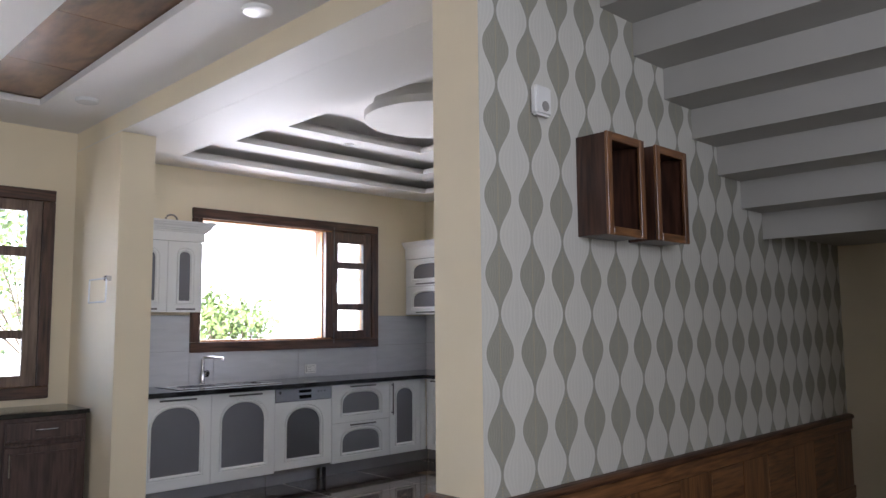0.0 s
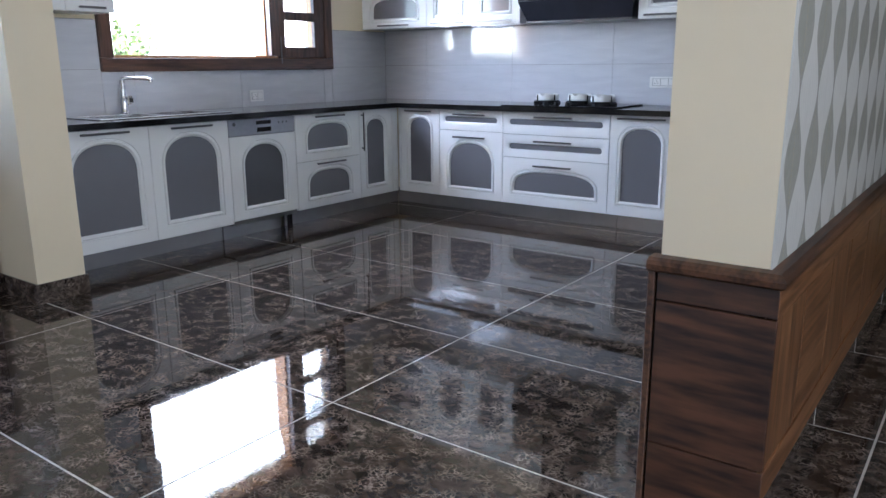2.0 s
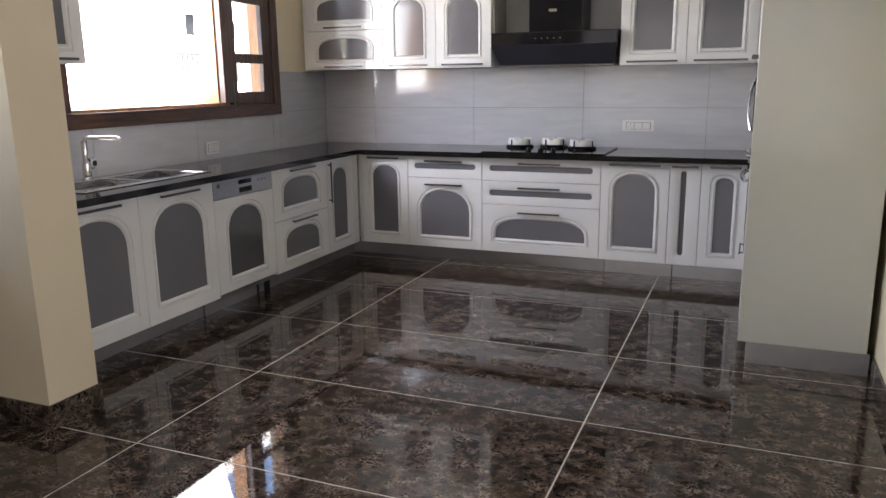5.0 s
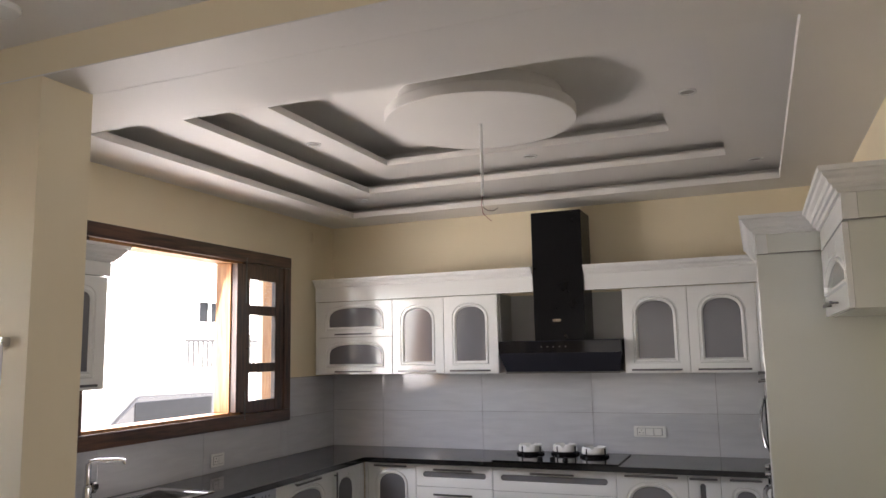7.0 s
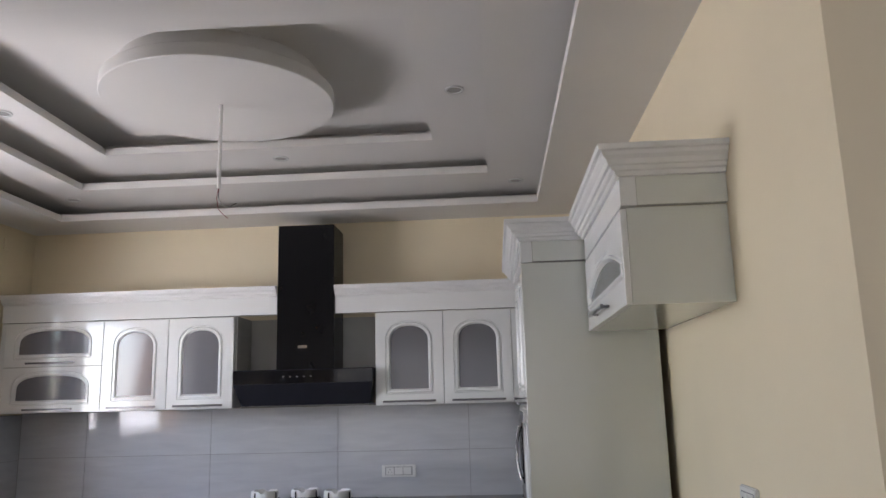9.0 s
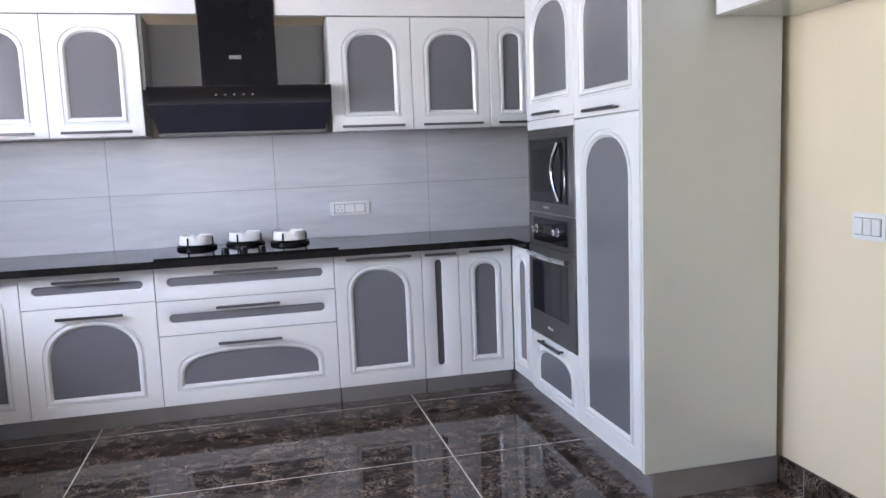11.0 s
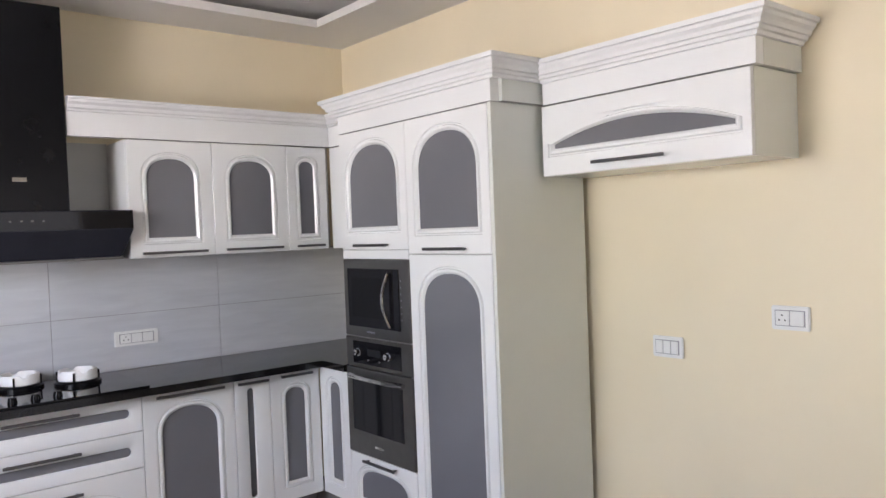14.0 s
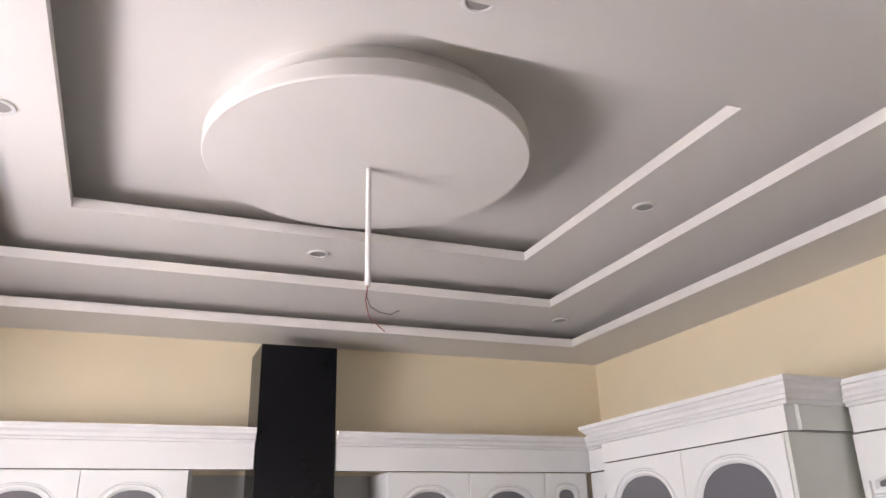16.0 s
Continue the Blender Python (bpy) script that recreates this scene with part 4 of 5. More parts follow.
topping("white fascia and moulded cornice over the wall cabinets", [(UX, 6.985), (UX, 5.088)], 2.071, CORN_LOW, 0.016)
topping("white fascia and moulded cornice between hood and tall units", [(UX, 4.697), (UX, 3.24), (5.45, 3.24)], 2.066, CORN_LOW, 0.008)
topping("white fascia and moulded cornice on the tall units", [(5.425, 3.30), (5.425, TY), (PANEL_X, TY), (PANEL_X, 2.99)], 2.062, CORN_TALL, front=[(5.425, TY), (PANEL_X, TY)])
part("side_fascia", rbox(PANEL_X - 0.0185, PANEL_X + 0.012, 2.99, TY - 0.031, 2.0625, 2.17, 0), M_PANEL, bpy.data.objects["cornice.002"])
topping("white fascia and moulded cornice on the fridge cabinet", [(4.24, 3.24), (3.318, 3.24), (3.318, 2.94)], 2.055, CORN_TALL, -0.006, front=[(4.24, 3.24), (3.3, 3.24)])
part("side_fascia", rbox(3.2995, 3.33, 2.94, 3.209, 2.0555, 2.164, 0), M_PANEL, bpy.data.objects["cornice.003"])
topping("white fascia and moulded cornice beside the window", [(2.79, 6.69), (3.435, 6.69), (3.435, 6.985)], 2.061, CORN_TALL, -0.015)
bm = bmesh.new()
box(bm, 4.28, 5.42, 2.97, 3.44, 2.062, 2.10)
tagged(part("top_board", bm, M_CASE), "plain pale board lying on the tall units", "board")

# plinths
def plinth(label, b):
    tagged(part("plinth", rbox(*b, 0.001), M_PLINTH), label, "plinth", "grey plinths")


plinth("brushed grey plinth under the sink cabinets", (2.80, 3.976, 6.530, 6.545, 0, 0.124))
plinth("brushed grey low plinth under the dishwasher", (3.980, 4.500, 6.520, 6.535, 0, 0.108))
plinth("brushed grey plinth under the corner drawers", (4.545, 5.870, 6.530, 6.545, 0, 0.124))
plinth("brushed grey plinth under the hob drawers", (5.871, 5.886, 4.475, 6.529, 0, 0.124))
plinth("brushed grey plinth beside the hob drawers", (5.867, 5.882, 4.00, 4.470, 0, 0.124))
plinth("brushed grey plinth in the far corner", (5.871, 5.886, 3.493, 3.995, 0, 0.124))
plinth("brushed grey plinth under the tall units", (4.300, 5.870, 3.475, 3.490, 0, 0.113))
plinth("brushed grey plinth on the side of the tall units", (4.285, 4.299, 2.955, 3.490, 0, 0.110))

# worktop with a cut-out for the sink bowls
SX0, SX1, SY0, SY1 = 3.22, 4.06, 6.545, 6.875
WEX, WEY, BACK = 5.650, 6.350, NY - 0.0095   # front edges of the worktop
top = thing("worktop", "polished black granite worktop round the kitchen corner", "worktop")
for b in ((2.78, SX0, WEY, BACK), (SX0, SX1, WEY, SY0), (SX0, SX1, SY1, BACK), (SX1, EX - 0.0095, WEY, BACK), (WEX, EX - 0.0095, SY + 0.002, WEY), (5.43, WEX, SY + 0.002, TY + 0.04)):
    part("slab", rbox(*b, WT0, WT1, 0), M_GRANITE, top)


# ---- sink and tap ----
sink = thing("kitchen_sink", "stainless steel double bowl sink with a drainer", "sink")
bm = bmesh.new()
ring(bm, (3.17, 4.11, 6.50, 6.92), (SX0 + 0.01, SX1 - 0.01, SY0 + 0.01, SY1 - 0.01), WT1 + 0.0004, WT1 + 0.006)
part("rim", bevelled(bm, 0.002), M_STEEL, sink)
for x0, x1 in ((SX0 + 0.010, 3.615), (3.665, SX1 - 0.010)):
    bm = bmesh.new()
    y0, y1 = SY0 + 0.010, SY1 - 0.010
    zt, zb = WT1 + 0.004, 0.70
    hi = [bm.verts.new(p) for p in ((x0, y0, zt), (x1, y0, zt), (x1, y1, zt), (x0, y1, zt))]
    lo = [bm.verts.new(p) for p in ((x0 + 0.03, y0 + 0.03, zb), (x1 - 0.03, y0 + 0.03, zb), (x1 - 0.03, y1 - 0.03, zb), (x0 + 0.03, y1 - 0.03, zb))]
    for i in range(4):
        bm.faces.new((hi[i], hi[(i + 1) % 4], lo[(i + 1) % 4], lo[i]))
    bm.faces.new(lo)
    bmesh.ops.solidify(bm, geom=bm.faces[:], thickness=0.0015)
    bowl = part("bowl", bm, M_STEEL, sink)
    bm = bmesh.new()
    lathe(bm, [(0.042, zb + 0.001), (0.042, zb + 0.006), (0.030, zb + 0.007), (0.026, zb + 0.003)], 24, (x0 + x1) / 2, (y0 + y1) / 2)
    part("drain", bm, M_CHROME, bowl, smooth=True)
part("divider", rbox(3.617, 3.663, SY0 + 0.010, SY1 - 0.010, WT1 - 0.03, WT1 + 0.0055, 0.004, 2), M_STEEL, sink)
tap = thing("tap", "chrome kitchen mixer tap with a flat swivel spout", "tap", pose(3.572, 6.90, WT1 + 0.006))
bm = bmesh.new()
lathe(bm, [(0.030, 0.0), (0.030, 0.008), (0.024, 0.014), (0.023, 0.085), (0.020, 0.095), (0.016, 0.10), (0.016, 0.205), (0.013, 0.212)], 24)
part("body", bm, M_CHROME, tap, smooth=True)
part("spout", tube([(0.0, 0.0, 0.205), (0.004, -0.004, 0.221), (0.018, -0.020, 0.227), (0.105, -0.122, 0.221), (0.116, -0.135, 0.215), (0.117, -0.136, 0.200)], 0.0115, 12), M_CHROME, tap, smooth=True)
part("lever", rbox(0.018, 0.052, -0.020, 0.012, 0.055, 0.115, 0.006, 3), M_CHROME, tap)
part("button", rbox(0.030, 0.0535, -0.023, -0.0205, 0.072, 0.100, 0.001), M_DARK, tap, "dark cap on the mixer")

# ---- hob ----
HY0, HY1 = 4.465, 5.350
hob = thing("gas_hob", "black glass gas hob with three burners", "hob", pose(0, 0, WT1))
part("glass_top", rbox(5.668, 6.225, HY0, HY1, 0.0003, 0.010, 0.002), M_BLACKGL, hob)
for bx, by in ((6.065, 5.175), (6.115, 4.925), (6.020, 4.690)):
    burner = part("burner", lathe(bmesh.new(), [(0.072, 0.0101), (0.072, 0.020), (0.064, 0.024), (0.055, 0.026)], 28, bx, by), M_BLACK, hob, smooth=True)
    bm = bmesh.new()
    ring_profile = [(0.086, 0.032), (0.089, 0.036), (0.086, 0.076), (0.083, 0.080), (0.076, 0.080), (0.074, 0.076), (0.076, 0.034)]
    lathe(bm, ring_profile, 36, bx, by)
    for vert in bm.verts:
        if vert.co.z > 0.07 and int((math.atan2(vert.co.y - by, vert.co.x - bx) + math.pi) / (2 * math.pi) * 36 + 0.5) % 9 in (0, 1):
            vert.co.z -= 0.014
    part("wind_ring", bm, M_RING, burner, "white ring round the burner", smooth=True)
    for q in range(4):
        a = math.pi / 4 + q * math.pi / 2 + 0.35
        cx, cy = bx + 0.093 * math.cos(a), by + 0.093 * math.sin(a)
        part("pan_support", rbox(cx - 0.004, cx + 0.004, cy - 0.004, cy + 0.004, 0.0312, 0.072, 0.001), M_BLACK, burner, "black iron pan support")
    bm = bmesh.new()
    lathe(bm, [(0.104, 0.0103), (0.104, 0.022), (0.094, 0.030), (0.076, 0.031)], 32, bx, by)
    part("drip_tray", bm, M_BLACK, burner, "black drip tray", smooth=True)
for ky in (4.84, 5.02, 4.93):
    bm = bmesh.new()
    lathe(bm, [(0.020, 0.0101), (0.020, 0.014), (0.016, 0.032), (0.013, 0.034)], 20, 5.755, ky)
    part("knob", bm, M_BLACK, hob, "black control knob", smooth=True)

# ---- cooker hood ----
hood = thing("cooker_hood", "black glass cooker hood with a tall square chimney", "cooker hood")
part("chimney", rbox(5.955, EX - 0.023, 4.703, 5.082, 1.706, 2.668, 0.003), M_BLACK, hood)
HC0, HC1 = 4.436, 5.345
prof = [(EX - 0.0095, 1.705), (5.892, 1.705), (5.885, 1.698), (5.885, 1.612), (5.965, 1.478), (EX - 0.0095, 1.478)]
bm = bmesh.new()
lft = [bm.verts.new((x, HC1 - (0.035 if z < 1.55 else 0), z)) for x, z in prof]
rgt = [bm.verts.new((x, HC0 + (0.035 if z < 1.55 else 0), z)) for x, z in prof]
for i in range(6):
    j = (i + 1) % 6
    bm.faces.new((lft[i], lft[j], rgt[j], rgt[i]))
bm.faces.new(lft[::-1])
bm.faces.new(rgt)
part("canopy", bm, M_HOOD, hood, "dark sloping glass underside")
part("glass_front", rbox(5.881, 5.8845, HC0 + 0.002, HC1 - 0.002, 1.616, 1.700, 0.001), M_BLACKGL, hood, "glossy black glass band")
part("base_lip", rbox(5.957, EX - 0.010, HC0 + 0.03, HC1 - 0.03, 1.466, 1.4775, 0.002), M_DSTEEL, hood)
for i in range(5):
    part("touch_key", rbox(5.8800, 5.8808, 4.83 + 0.045 * i, 4.84 + 0.045 * i, 1.655, 1.663, 0), M_DSTEEL, hood)
part("badge", rbox(5.9530, 5.9546, 4.880, 4.940, 1.842, 1.862, 0.0005), M_CHROME, hood, "small silver badge")

# ---- built-in ovens ----
def appliance_pose():
    return pose(5.425, TY, 0, 0, 0, 180)


mw = thing("microwave", "built-in microwave with dark steel frame and black glass door", "microwave", appliance_pose())
part("surround", rbox(0.003, 0.565, -0.022, -0.001, 1.024, 1.416, 0.003), M_DSTEEL, mw)
d = part("door", rbox(0.045, 0.440, -0.029, -0.0225, 1.075, 1.370, 0.003), M_BLACKGL, mw, "black glass door")
part("window", rbox(0.085, 0.345, -0.0305, -0.0292, 1.125, 1.325, 0.001), M_BLACK, d)
part("handle", tube([(0.418 - 0.030 * math.sin(math.pi * i / 10), -0.036 - 0.020 * math.sin(math.pi * i / 10), 1.088 + 0.026 * i) for i in range(11)], 0.009, 10), M_STEEL, d, "bowed steel handle", smooth=True)
cp = part("control_panel", rbox(0.4415, 0.488, -0.028, -0.0225, 1.075, 1.370, 0.002), M_BLACKGL, mw)
for i in range(7):
    part("button", rbox(0.495, 0.503, -0.0236, -0.0221, 1.125 + 0.031 * i, 1.133 + 0.031 * i, 0), M_STEEL, mw)
part("brand_plate", rbox(0.20, 0.27, -0.0232, -0.0221, 1.046, 1.056, 0), M_STEEL, mw)
ov = thing("oven", "built-in electric oven with steel frame and dark glass door", "oven", appliance_pose())
part("control_fascia", rbox(0.003, 0.565, -0.024, -0.001, 0.866, 1.018, 0.003), M_DSTEEL, ov)
part("fascia_glass", rbox(0.070, 0.485, -0.0258, -0.0242, 0.885, 1.000, 0.001), M_BLACKGL, ov)
for ku in (0.125, 0.385):
    k = bmesh.new()
    lathe(k, [(0.021, 0.0), (0.021, 0.006), (0.016, 0.008), (0.015, 0.026), (0.012, 0.028)], 20)
    bmesh.ops.transform(k, matrix=pose(ku, -0.0259, 0.945, 90, 0, 0), verts=k.verts[:])
    part("knob", k, M_STEEL, ov, "round steel knob", smooth=True)
part("display", rbox(0.200, 0.315, -0.0265, -0.0259, 0.930, 0.965, 0), M_FARGLASS, ov)
for bu in (0.200, 0.300):
    part("button", rbox(bu, bu + 0.012, -0.0272, -0.0266, 0.905, 0.914, 0), M_STEEL, ov)
d = part("door", rbox(0.003, 0.565, -0.028, -0.001, 0.420, 0.862, 0.003), M_DSTEEL, ov, "dark steel oven door")
part("window", rbox(0.055, 0.490, -0.0296, -0.0281, 0.540, 0.800, 0.001), M_BLACKGL, d, "black glass window")
part("handle", tube([(0.050 + 0.0465 * i, -0.045 - 0.018 * math.sin(math.pi * i / 10), 0.822) for i in range(11)], 0.013, 10), M_STEEL, d, "bowed steel bar handle", smooth=True)
for bu in (0.060, 0.505):
    part("handle_post", rbox(bu - 0.008, bu + 0.008, -0.048, -0.0282, 0.814, 0.830, 0.002), M_STEEL, d)
part("brand_plate", rbox(0.24, 0.31, -0.0290, -0.0281, 0.470, 0.482, 0), M_STEEL, d)

# ---- switches and sockets ----
def switch_plate(label, m, w, h, modules, mount=True):
    """A wall plate in its own frame: u right, v up, facing -y, from the lower left corner."""
    sw = thing("switch_plate", label, "switch", m)
    part("plate", rbox(0, w, -0.014, -0.0006, 0, h, 0.004, 2), M_PLASTIC, sw)
    # grey sheet that draws the shadow lines and greyish border round the rockers
    part("backing", rbox(w * 0.105, w * 0.895, -0.0148, -0.0141, h * 0.17, h * 0.83, 0), M_JOINT, sw, "grey backing for shadow lines and borders round the rockers")
    n = len(modules)
    u0, step = w * 0.12, w * 0.76 / n
    for i, kind in enumerate(modules):
        a, b = u0 + step * i + 0.0015, u0 + step * (i + 1) - 0.0015
        mod = part("socket" if kind == "s" else "rocker", rbox(a, b, -0.0195, -0.0149, h * 0.2, h * 0.8, 0.0015), M_PLASTIC, sw)
        if kind == "s":
            for du, dv in ((0.5, 0.70), (0.28, 0.36), (0.72, 0.36)):
                hole = bmesh.new()
                lathe(hole, [(0.0032, 0.0), (0.0032, 0.0012)], 10)
                bmesh.ops.transform(hole, matrix=pose(a + du * (b - a), -0.0196, h * (0.2 + 0.6 * dv), 90, 0, 0), verts=hole.verts[:])
                part("pin_hole", hole, M_BLACK, mod)
    return sw


switch_plate("white switch plate with socket and two rockers on wall tiles", pose(EX - 0.009, 4.442, 0.990, 0, 0, -90), 0.230, 0.080, "srr")
switch_plate("small white socket plate over the sink counter", pose(4.668, NY - 0.009, 0.900, 0, 0, 0), 0.134, 0.085, "sr")
switch_plate("white three-rocker switch plate on the cream wall", pose(3.948, SY, 0.985, 0, 0, 180), 0.143, 0.088, "rrr")
switch_plate("white socket and rocker plate on the cream wall", pose(3.430, SY, 1.138, 0, 0, 180), 0.140, 0.088, "sr")
cover = thing("junction_cover", "small cream cover plate high on the wall", "cover plate", pose(5.93, NY, 2.58))
part("plate", rbox(0, 0.055, -0.012, -0.0005, 0, 0.085, 0.003), M_CREAM, cover)

# towel ring on the stub wall
tr = thing("towel_ring", "square chrome towel ring on the stub wall", "towel ring", pose(PX0, 6.36, 1.705, 0, 0, -90))
part("mount", rbox(0.125, 0.172, -0.040, -0.0005, -0.018, 0.018, 0.004, 2), M_CHROME, tr)
part("ring", tube([(0.160, -0.034, 0.0), (-0.160, -0.034, 0.0), (-0.165, -0.034, -0.005), (-0.165, -0.036, -0.160), (-0.160, -0.036, -0.165), (0.160, -0.036, -0.165), (0.165, -0.036, -0.160), (0.165, -0.034, -0.005), (0.160, -0.034, 0.0)], 0.0065), M_PLASTIC, tr, "white enamelled ring", smooth=True)

# ---- ceiling fittings ----
def downlight(x, y, z, r=0.048):
    dl = thing("downlight", "small round recessed downlight, unlit", "downlight", pose(x, y, z), "ceiling downlights")
    bm = bmesh.new()
    lathe(bm, [(r, -0.0004), (r, -0.006), (r - 0.004, -0.008), (r - 0.012, -0.007), (r - 0.014, -0.002)], 28)
    part("bezel", bm, M_PLASTIC, dl, smooth=True)
    bm = bmesh.new()
    lathe(bm, [(r - 0.0145, -0.001), (r - 0.0145, -0.0035)], 24)
    part("lens", bm, M_LENS, dl, "dull unlit lens")


for x, y in ((5.455, 4.93), (4.53, 3.805), (4.53, 6.11), (3.61, 4.96)):
    downlight(x, y, 2.980)
for x, y in ((5.775, 3.48), (5.775, 6.43), (3.30, 3.48), (3.30, 6.43)):
    downlight(x, y, 2.866)
for x, y in ((2.31, 3.90), (2.24, 6.00), (2.31, 1.8)):
    dl = thing("ceiling_light", "round white flush ceiling light, unlit", "ceiling light", pose(x, y, HALL_Z), "hall ceiling lights")
    bm = bmesh.new()
    lathe(bm, [(0.075, -0.0004), (0.075, -0.012), (0.068, -0.020), (0.04, -0.022)], 32)
    part("cover", bm, M_PLASTIC, dl, smooth=True)
pend = thing("pendant_conduit", "white conduit hanging from the disc with loose wires", "conduit", pose(4.527, 4.968, 2.959))
part("conduit", tube([(0, 0, -0.0005), (0, 0, -0.42)], 0.0095, 12), M_PLASTIC, pend, smooth=True)
part("collar", tube([(0, 0, -0.405), (0, 0, -0.432)], 0.011, 12), M_PLASTIC, pend, smooth=True)
part("wire", tube([(0.003, 0, -0.43), (0.005, 0.002, -0.47), (-0.005, -0.01, -0.505), (-0.02, -0.035, -0.525), (-0.025, -0.07, -0.53), (-0.025, -0.10, -0.515)], 0.0022, 6), M_WIRE_G, pend, "grey bare wire", smooth=True)
part("wire", tube([(-0.003, 0, -0.43), (-0.002, 0.008, -0.48), (-0.004, -0.002, -0.535), (-0.010, -0.03, -0.565), (-0.012, -0.055, -0.585)], 0.0018, 6), M_WIRE_R, pend, "red bare wire", smooth=True)

# ---- papered wall: two open box shelves and a bell unit ----
def box_shelf(x0, x1, z0, z1, label):
    y1, y0, t = WY - 0.0045, WY - 0.155, 0.022
    sh = thing("box_shelf", label, "shelf", None, "box shelves")
    part("side", rbox(x0, x0 + t, y0, y1, z0, z1, 0.002), M_SHELF, sh)
    part("side", rbox(x1 - t, x1, y0, y1, z0, z1, 0.002), M_SHELF, sh)
    part("top", rbox(x0 + t + 0.0005, x1 - t - 0.0005, y0, y1, z1 - t, z1, 0.002), M_SHELF, sh)
    part("bottom", rbox(x0 + t + 0.0005, x1 - t - 0.0005, y0, y1, z0, z0 + t, 0.002), M_SHELF, sh)
    part("back", rbox(x0 + t, x1 - t, y1 - 0.008, y1 - 0.001, z0 + t, z1 - t, 0), M_SHELF, sh)
    w = 0.034
    for b in ((x0 - 0.003, x0 + w, z0 - 0.003, z1 + 0.003, M_TEAKZ), (x1 - w, x1 + 0.003, z0 - 0.003, z1 + 0.003, M_TEAKZ), (x0 + w + 0.0005, x1 - w - 0.0005, z0 - 0.003, z0 + w, M_TEAKX), (x0 + w + 0.0005, x1 - w - 0.0005, z1 - w, z1 + 0.003, M_TEAKX)):
        part("face_strip", rbox(b[0], b[1], y0 - 0.016, y0 - 0.0005, b[2], b[3], 0.002), b[4], sh, "lighter timber face strip")


box_shelf(3.195, 3.485, 1.735, 2.178, "dark timber open box shelf on silver wallpaper")
box_shelf(3.595, 3.876, 1.738, 2.180, "dark timber open box shelf beside its twin")
bell = thing("door_bell", "white plastic door chime on the wallpaper", "door chime", pose(2.880, WY - 0.0045, 2.222))
part("body", rbox(0, 0.105, -0.038, -0.0005, 0, 0.128, 0.010, 3), M_PLASTIC, bell, smooth=True)
bm = bmesh.new()
lathe(bm, [(0.022, 0.0), (0.022, 0.003), (0.018, 0.004)], 24)
bmesh.ops.transform(bm, matrix=pose(0.058, -0.0382, 0.040, 90, 0, 0), verts=bm.verts[:])
part("speaker", bm, M_LENS, bell)

# ---- sideboard in the hall ----
sb = thing("sideboard", "brown wood-grain sideboard with a dark stone top under the hall window", "sideboard")
S0, S1, SF = 0.85, 2.475, 6.45
part("body", rbox(S0, S1, SF + 0.02, NY - 0.013, 0.08, 0.752, 0.002), M_BROWN, sb)
part("top", rbox(S0 - 0.02, S1 + 0.015, SF - 0.012, NY - 0.013, 0.753, 0.783, 0.003), M_GRANITE, sb, "dark stone top")
part("plinth", rbox(S0 + 0.01, S1 - 0.01, SF + 0.05, SF + 0.065, 0.0, 0.079, 0.001), M_BROWN, sb)


def side_drawer(u0, u1, z0, z1):
    dr = part("drawer", rbox(u0, u1, SF, SF + 0.0195, z0, z1, 0.003), M_BROWN, sb)
    bm = bmesh.new()
    box_ring(bm, u0 + 0.012, u1 - 0.012, z0 + 0.012, z1 - 0.012, 0.010, SF)
    part("bead", bm, M_BROWN, dr)
    um, zm = (u0 + u1) / 2, (z0 + z1) / 2 + 0.012
    part("handle", tube([(um - 0.07, SF - 0.0005, zm), (um - 0.07, SF - 0.028, zm), (um + 0.07, SF - 0.028, zm), (um + 0.07, SF - 0.0005, zm)], 0.006), M_CHROME, dr, "chrome bar handle")


def box_ring(bm, u0, u1, z0, z1, w, y):
    """A thin raised bead round a front."""
    box(bm, u0, u1, y - 0.007, y - 0.0003, z1 - w, z1)
    box(bm, u0, u1, y - 0.007, y - 0.0003, z0, z0 + w)
    box(bm, u0, u0 + w, y - 0.007, y - 0.0003, z0 + w + 0.0005, z1 - w - 0.0005)
    box(bm, u1 - w, u1, y - 0.007, y - 0.0003, z0 + w + 0.0005, z1 - w - 0.0005)


w = (S1 - S0) / 3
for i in (0, 2):
    u0, u1 = S0 + w * i + 0.018, S0 + w * (i + 1) - 0.018
    side_drawer(u0, u1, 0.585, 0.725)
    dd = part("door", rbox(u0, u1, SF, SF + 0.0195, 0.105, 0.560, 0.003), M_BROWN, sb)
    bm = bmesh.new()
    box_ring(bm, u0 + 0.045, u1 - 0.045, 0.150, 0.515, 0.014, SF)
    part("bead", bm, M_BROWN, dd)
    part("handle", tube([(u0 + 0.025, SF - 0.0005, 0.37), (u0 + 0.025, SF - 0.028, 0.37), (u0 + 0.025, SF - 0.028, 0.52), (u0 + 0.025, SF - 0.0005, 0.52)], 0.006), M_CHROME, dd, "chrome bar handle")
for i in range(4):
    side_drawer(S0 + w + 0.018, S0 + 2 * w - 0.018, 0.105 + 0.157 * i, 0.105 + 0.157 * i + 0.145)

# loose grey ring left on top of the wall unit beside the window
part("cable_coil", tube([(3.17 + 0.05 * math.cos(a / 8 * math.pi), 6.70, 2.232 + 0.045 * math.sin(a / 8 * math.pi)) for a in range(9)], 0.007), M_WIRE_G)
tagged(bpy.data.objects["cable_coil"], "grey cable loop on top of the wall cabinet", "cable")

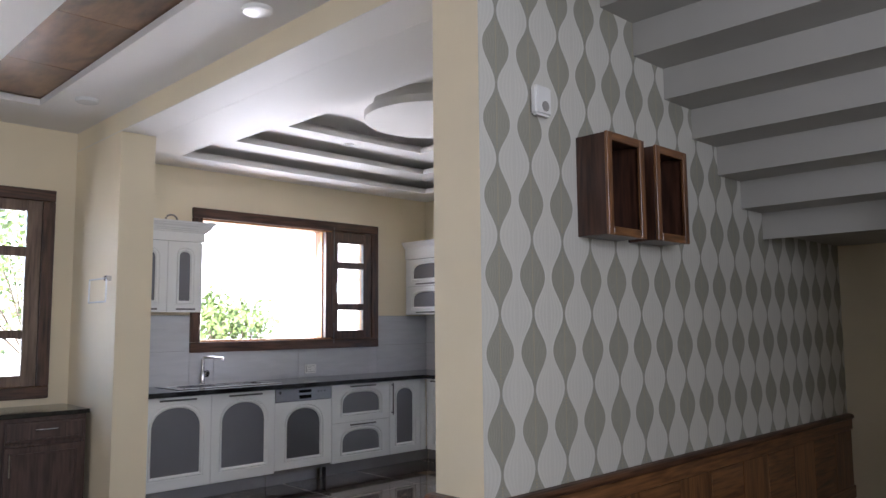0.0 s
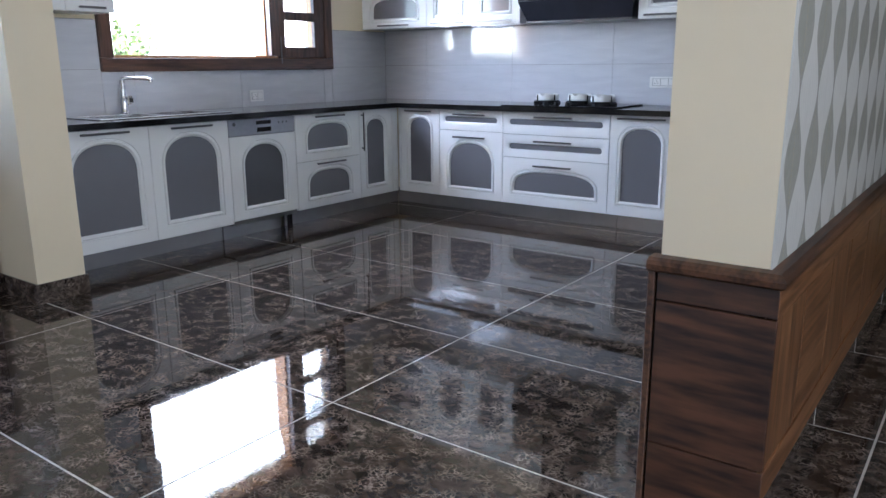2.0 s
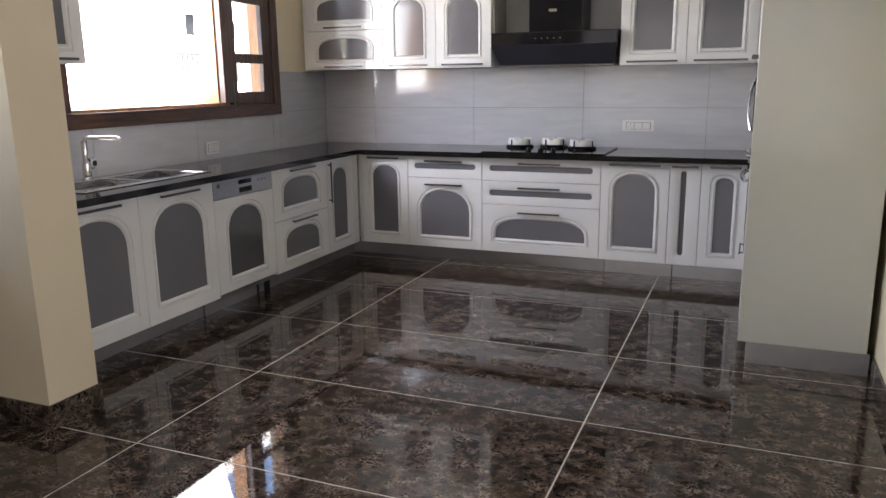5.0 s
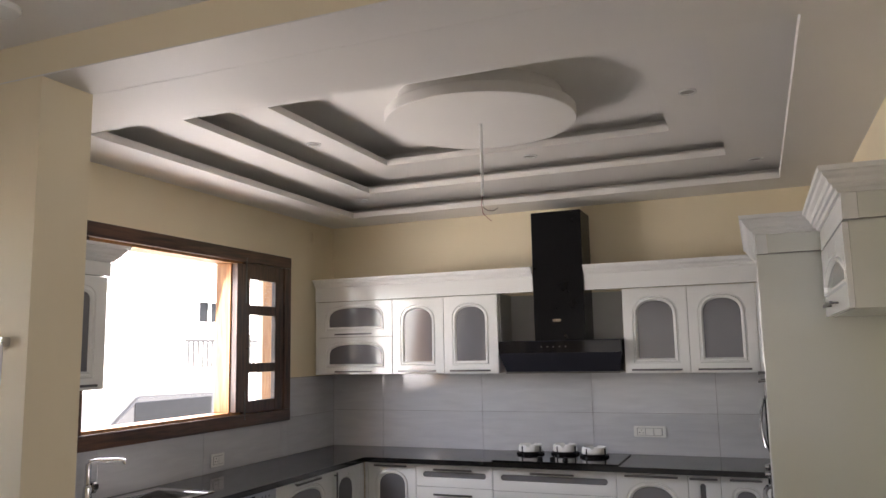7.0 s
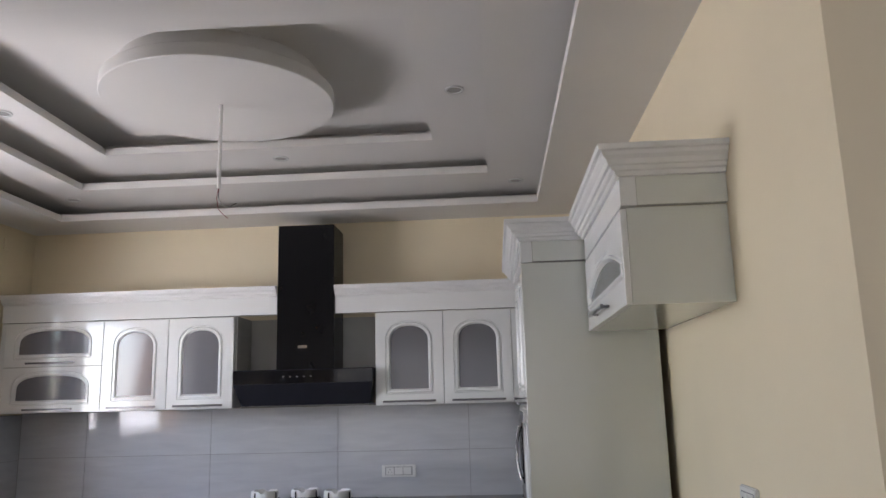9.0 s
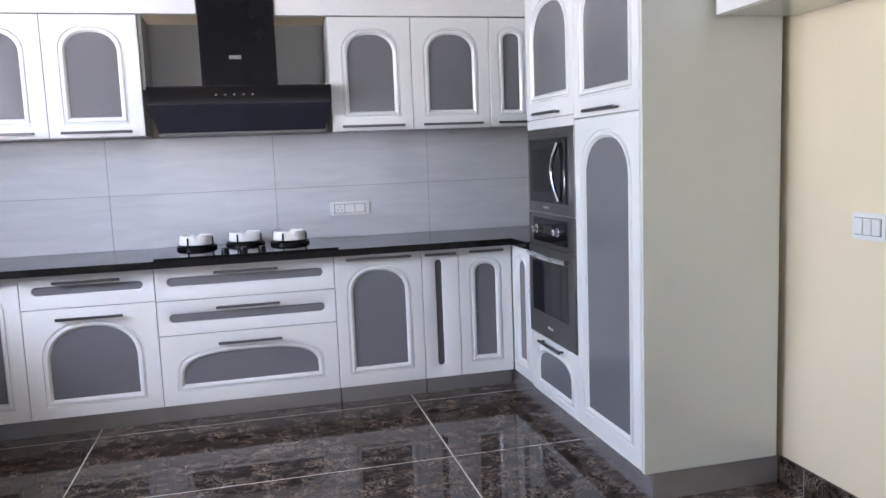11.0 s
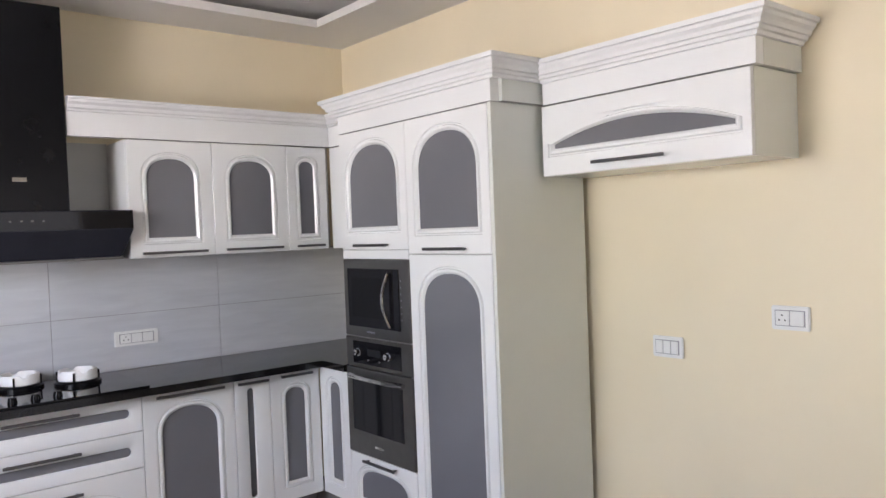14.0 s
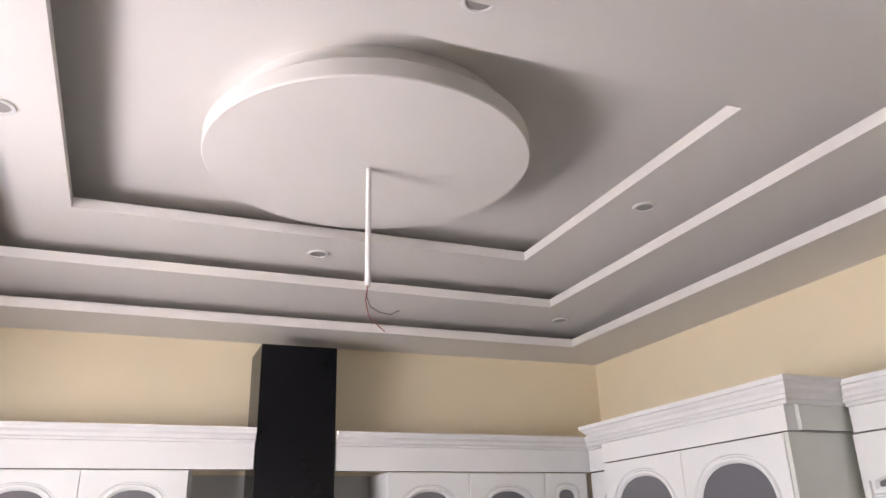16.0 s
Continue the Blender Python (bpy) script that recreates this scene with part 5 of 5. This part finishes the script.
# ---- outside: neighbour's house and garden ----
house = thing("house", "white rendered neighbour house with a railed terrace", "house")
for b in ((9.2, 14.75, -0.3, 8.0), (14.7501, 15.6499, -0.3, 2.45), (14.7501, 15.6499, 2.92, 8.0), (15.65, 17.5, -0.3, 8.0), (17.5001, 18.9999, -0.3, 2.0), (17.5001, 18.9999, 3.4, 8.0), (19.0, 24.0, -0.3, 8.0)):
    part("wall", rbox(b[0], b[1], 15.6, 15.9, b[2], b[3], 0), M_FACADE, house)
part("side_wall", rbox(9.2, 9.5, 15.901, 24, -0.3, 8.0, 0), M_FACADE, house)
part("roof", rbox(8.9, 24.3, 15.2, 24.3, 8.001, 8.25, 0.02), M_FACADE, house)
for a0, a1, b0, b1 in ((14.75, 15.65, 2.45, 2.92), (17.5, 19.0, 2.0, 3.4)):
    wv = part("window", rbox(a0, a1, 15.70, 15.72, b0, b1, 0), M_FARGLASS, house)
    mid = (a0 + a1) / 2
    part("frame", rbox(mid - 0.04, mid + 0.04, 15.66, 15.70, b0, b1, 0), M_FACADE, wv)
for i in range(16):
    part("rail_post", rbox(13.25 + 0.15 * i, 13.29 + 0.15 * i, 14.60, 14.63, 1.401, 1.95, 0), M_RAIL, house)
part("hand_rail", rbox(13.2, 15.65, 14.58, 14.65, 1.951, 2.01, 0), M_RAIL, house)
part("terrace", rbox(13.1, 15.75, 14.5, 15.598, -0.3, 1.40, 0), M_FACADE, house)


car = thing("car", "dark grey parked car outside the kitchen window", "car", pose(10.05, 12.7, -0.3))
bm = bmesh.new()
side = [(-2.0, 0.30), (2.0, 0.30), (2.05, 0.75), (1.25, 0.90), (0.75, 1.36), (-0.95, 1.40), (-1.55, 0.95), (-2.03, 0.85)]
a_side = [bm.verts.new((x, -0.82, z)) for x, z in side]
b_side = [bm.verts.new((x, 0.82, z)) for x, z in side]
for i in range(8):
    bm.faces.new((a_side[i], a_side[(i + 1) % 8], b_side[(i + 1) % 8], b_side[i]))
bm.faces.new(a_side[::-1])
bm.faces.new(b_side)
bmesh.ops.recalc_face_normals(bm, faces=bm.faces[:])
part("body", bevelled(bm, 0.04, 2), M_CAR, car)
part("side_window", rbox(-1.05, 0.62, -0.835, -0.815, 0.98, 1.30, 0.01), M_FARGLASS, car, "dark side glass")
for wx in (-1.25, 1.25):
    for wy in (-0.80, 0.70):
        bm = bmesh.new()
        lathe(bm, [(0.30, 0.0), (0.32, 0.03), (0.32, 0.15), (0.30, 0.18)], 24)
        bmesh.ops.transform(bm, matrix=pose(wx, wy, 0.32, -90, 0, 0), verts=bm.verts[:])
        part("wheel", bm, M_BLACK, car)


def bush(label, cx, cy, h, spread, leaves, seed):
    rng = random.Random(seed)
    t = thing("tree", label, "tree", pose(cx, cy, -0.3), "garden trees")
    bm = bmesh.new()
    lathe(bm, [(0.10, 0), (0.07, h * 0.25), (0.04, h * 0.6), (0.015, h * 0.92)], 8)
    trunk = part("trunk", bm, M_BARK, t)
    tips = []
    for i in range(9):
        a, r = rng.uniform(0, 6.28), spread * rng.uniform(0.4, 0.9)
        z = h * rng.uniform(0.5, 0.95)
        tip = (r * math.cos(a), r * math.sin(a), z)
        part("limb", tube([(0, 0, h * rng.uniform(0.2, 0.45)), (tip[0] * 0.5, tip[1] * 0.5, z * 0.75), tip], 0.02, 5), M_BARK, t)
        tips.append(Vector(tip))
    tips.append(Vector((0, 0, h)))
    verts, faces = [], []
    for i in range(leaves):
        c = rng.choice(tips) + Vector([rng.gauss(0, spread * 0.30) for _ in range(3)])
        n = Vector([rng.gauss(0, 1) for _ in range(3)]).normalized()
        s = n.orthogonal().normalized() * rng.uniform(0.05, 0.10)
        u = n.cross(s)
        k = len(verts)
        verts += [c - s, c + u * 0.5, c + s, c - u * 0.5]
        faces.append((k, k + 1, k + 2, k + 3))
    me = bpy.data.meshes.new("crown")
    me.from_pydata(verts, [], faces)
    me.materials.append(M_LEAF)
    crown = new("crown", me)
    crown.parent = t


bush("leafy young garden tree behind a low wall", 7.7, 14.6, 2.15, 0.6, 1100, 3)
bush("leafy young garden tree with thin branches", 8.7, 15.2, 2.0, 0.5, 800, 5)
bush("leafy garden tree beyond the hall window", 4.6, 15.5, 4.2, 1.6, 2200, 7)
bush("leafy garden tree beyond the hall window", 2.6, 17.0, 4.6, 1.8, 2200, 9)

# ---- floor slabs, one by one ----
X_LINES = [2.547 + 0.8 * i for i in range(-8, 6)]
Y_LINES = [4.086 + 1.6 * i for i in range(-4, 3)]
GAP = 0.0036
shared = {}
for xa, xb in zip(X_LINES, X_LINES[1:]):
    for ya, yb in zip(Y_LINES, Y_LINES[1:]):
        x0, x1, y0, y1 = max(xa, -3.2), min(xb, 6.40), max(ya, -1.0), min(yb, NY)
        if x1 - x0 < 0.05 or y1 - y0 < 0.05:
            continue
        key = (round(x1 - x0, 3), round(y1 - y0, 3))
        if key not in shared:
            shared[key] = mesh_of("tile", rbox(GAP, key[0] - GAP, GAP, key[1] - GAP, -0.0008, 0.0, 0.0003), M_MARBLE)
        slab = new("tile", shared[key])
        slab.location = (x0, y0, 0)
        slab.parent = floor
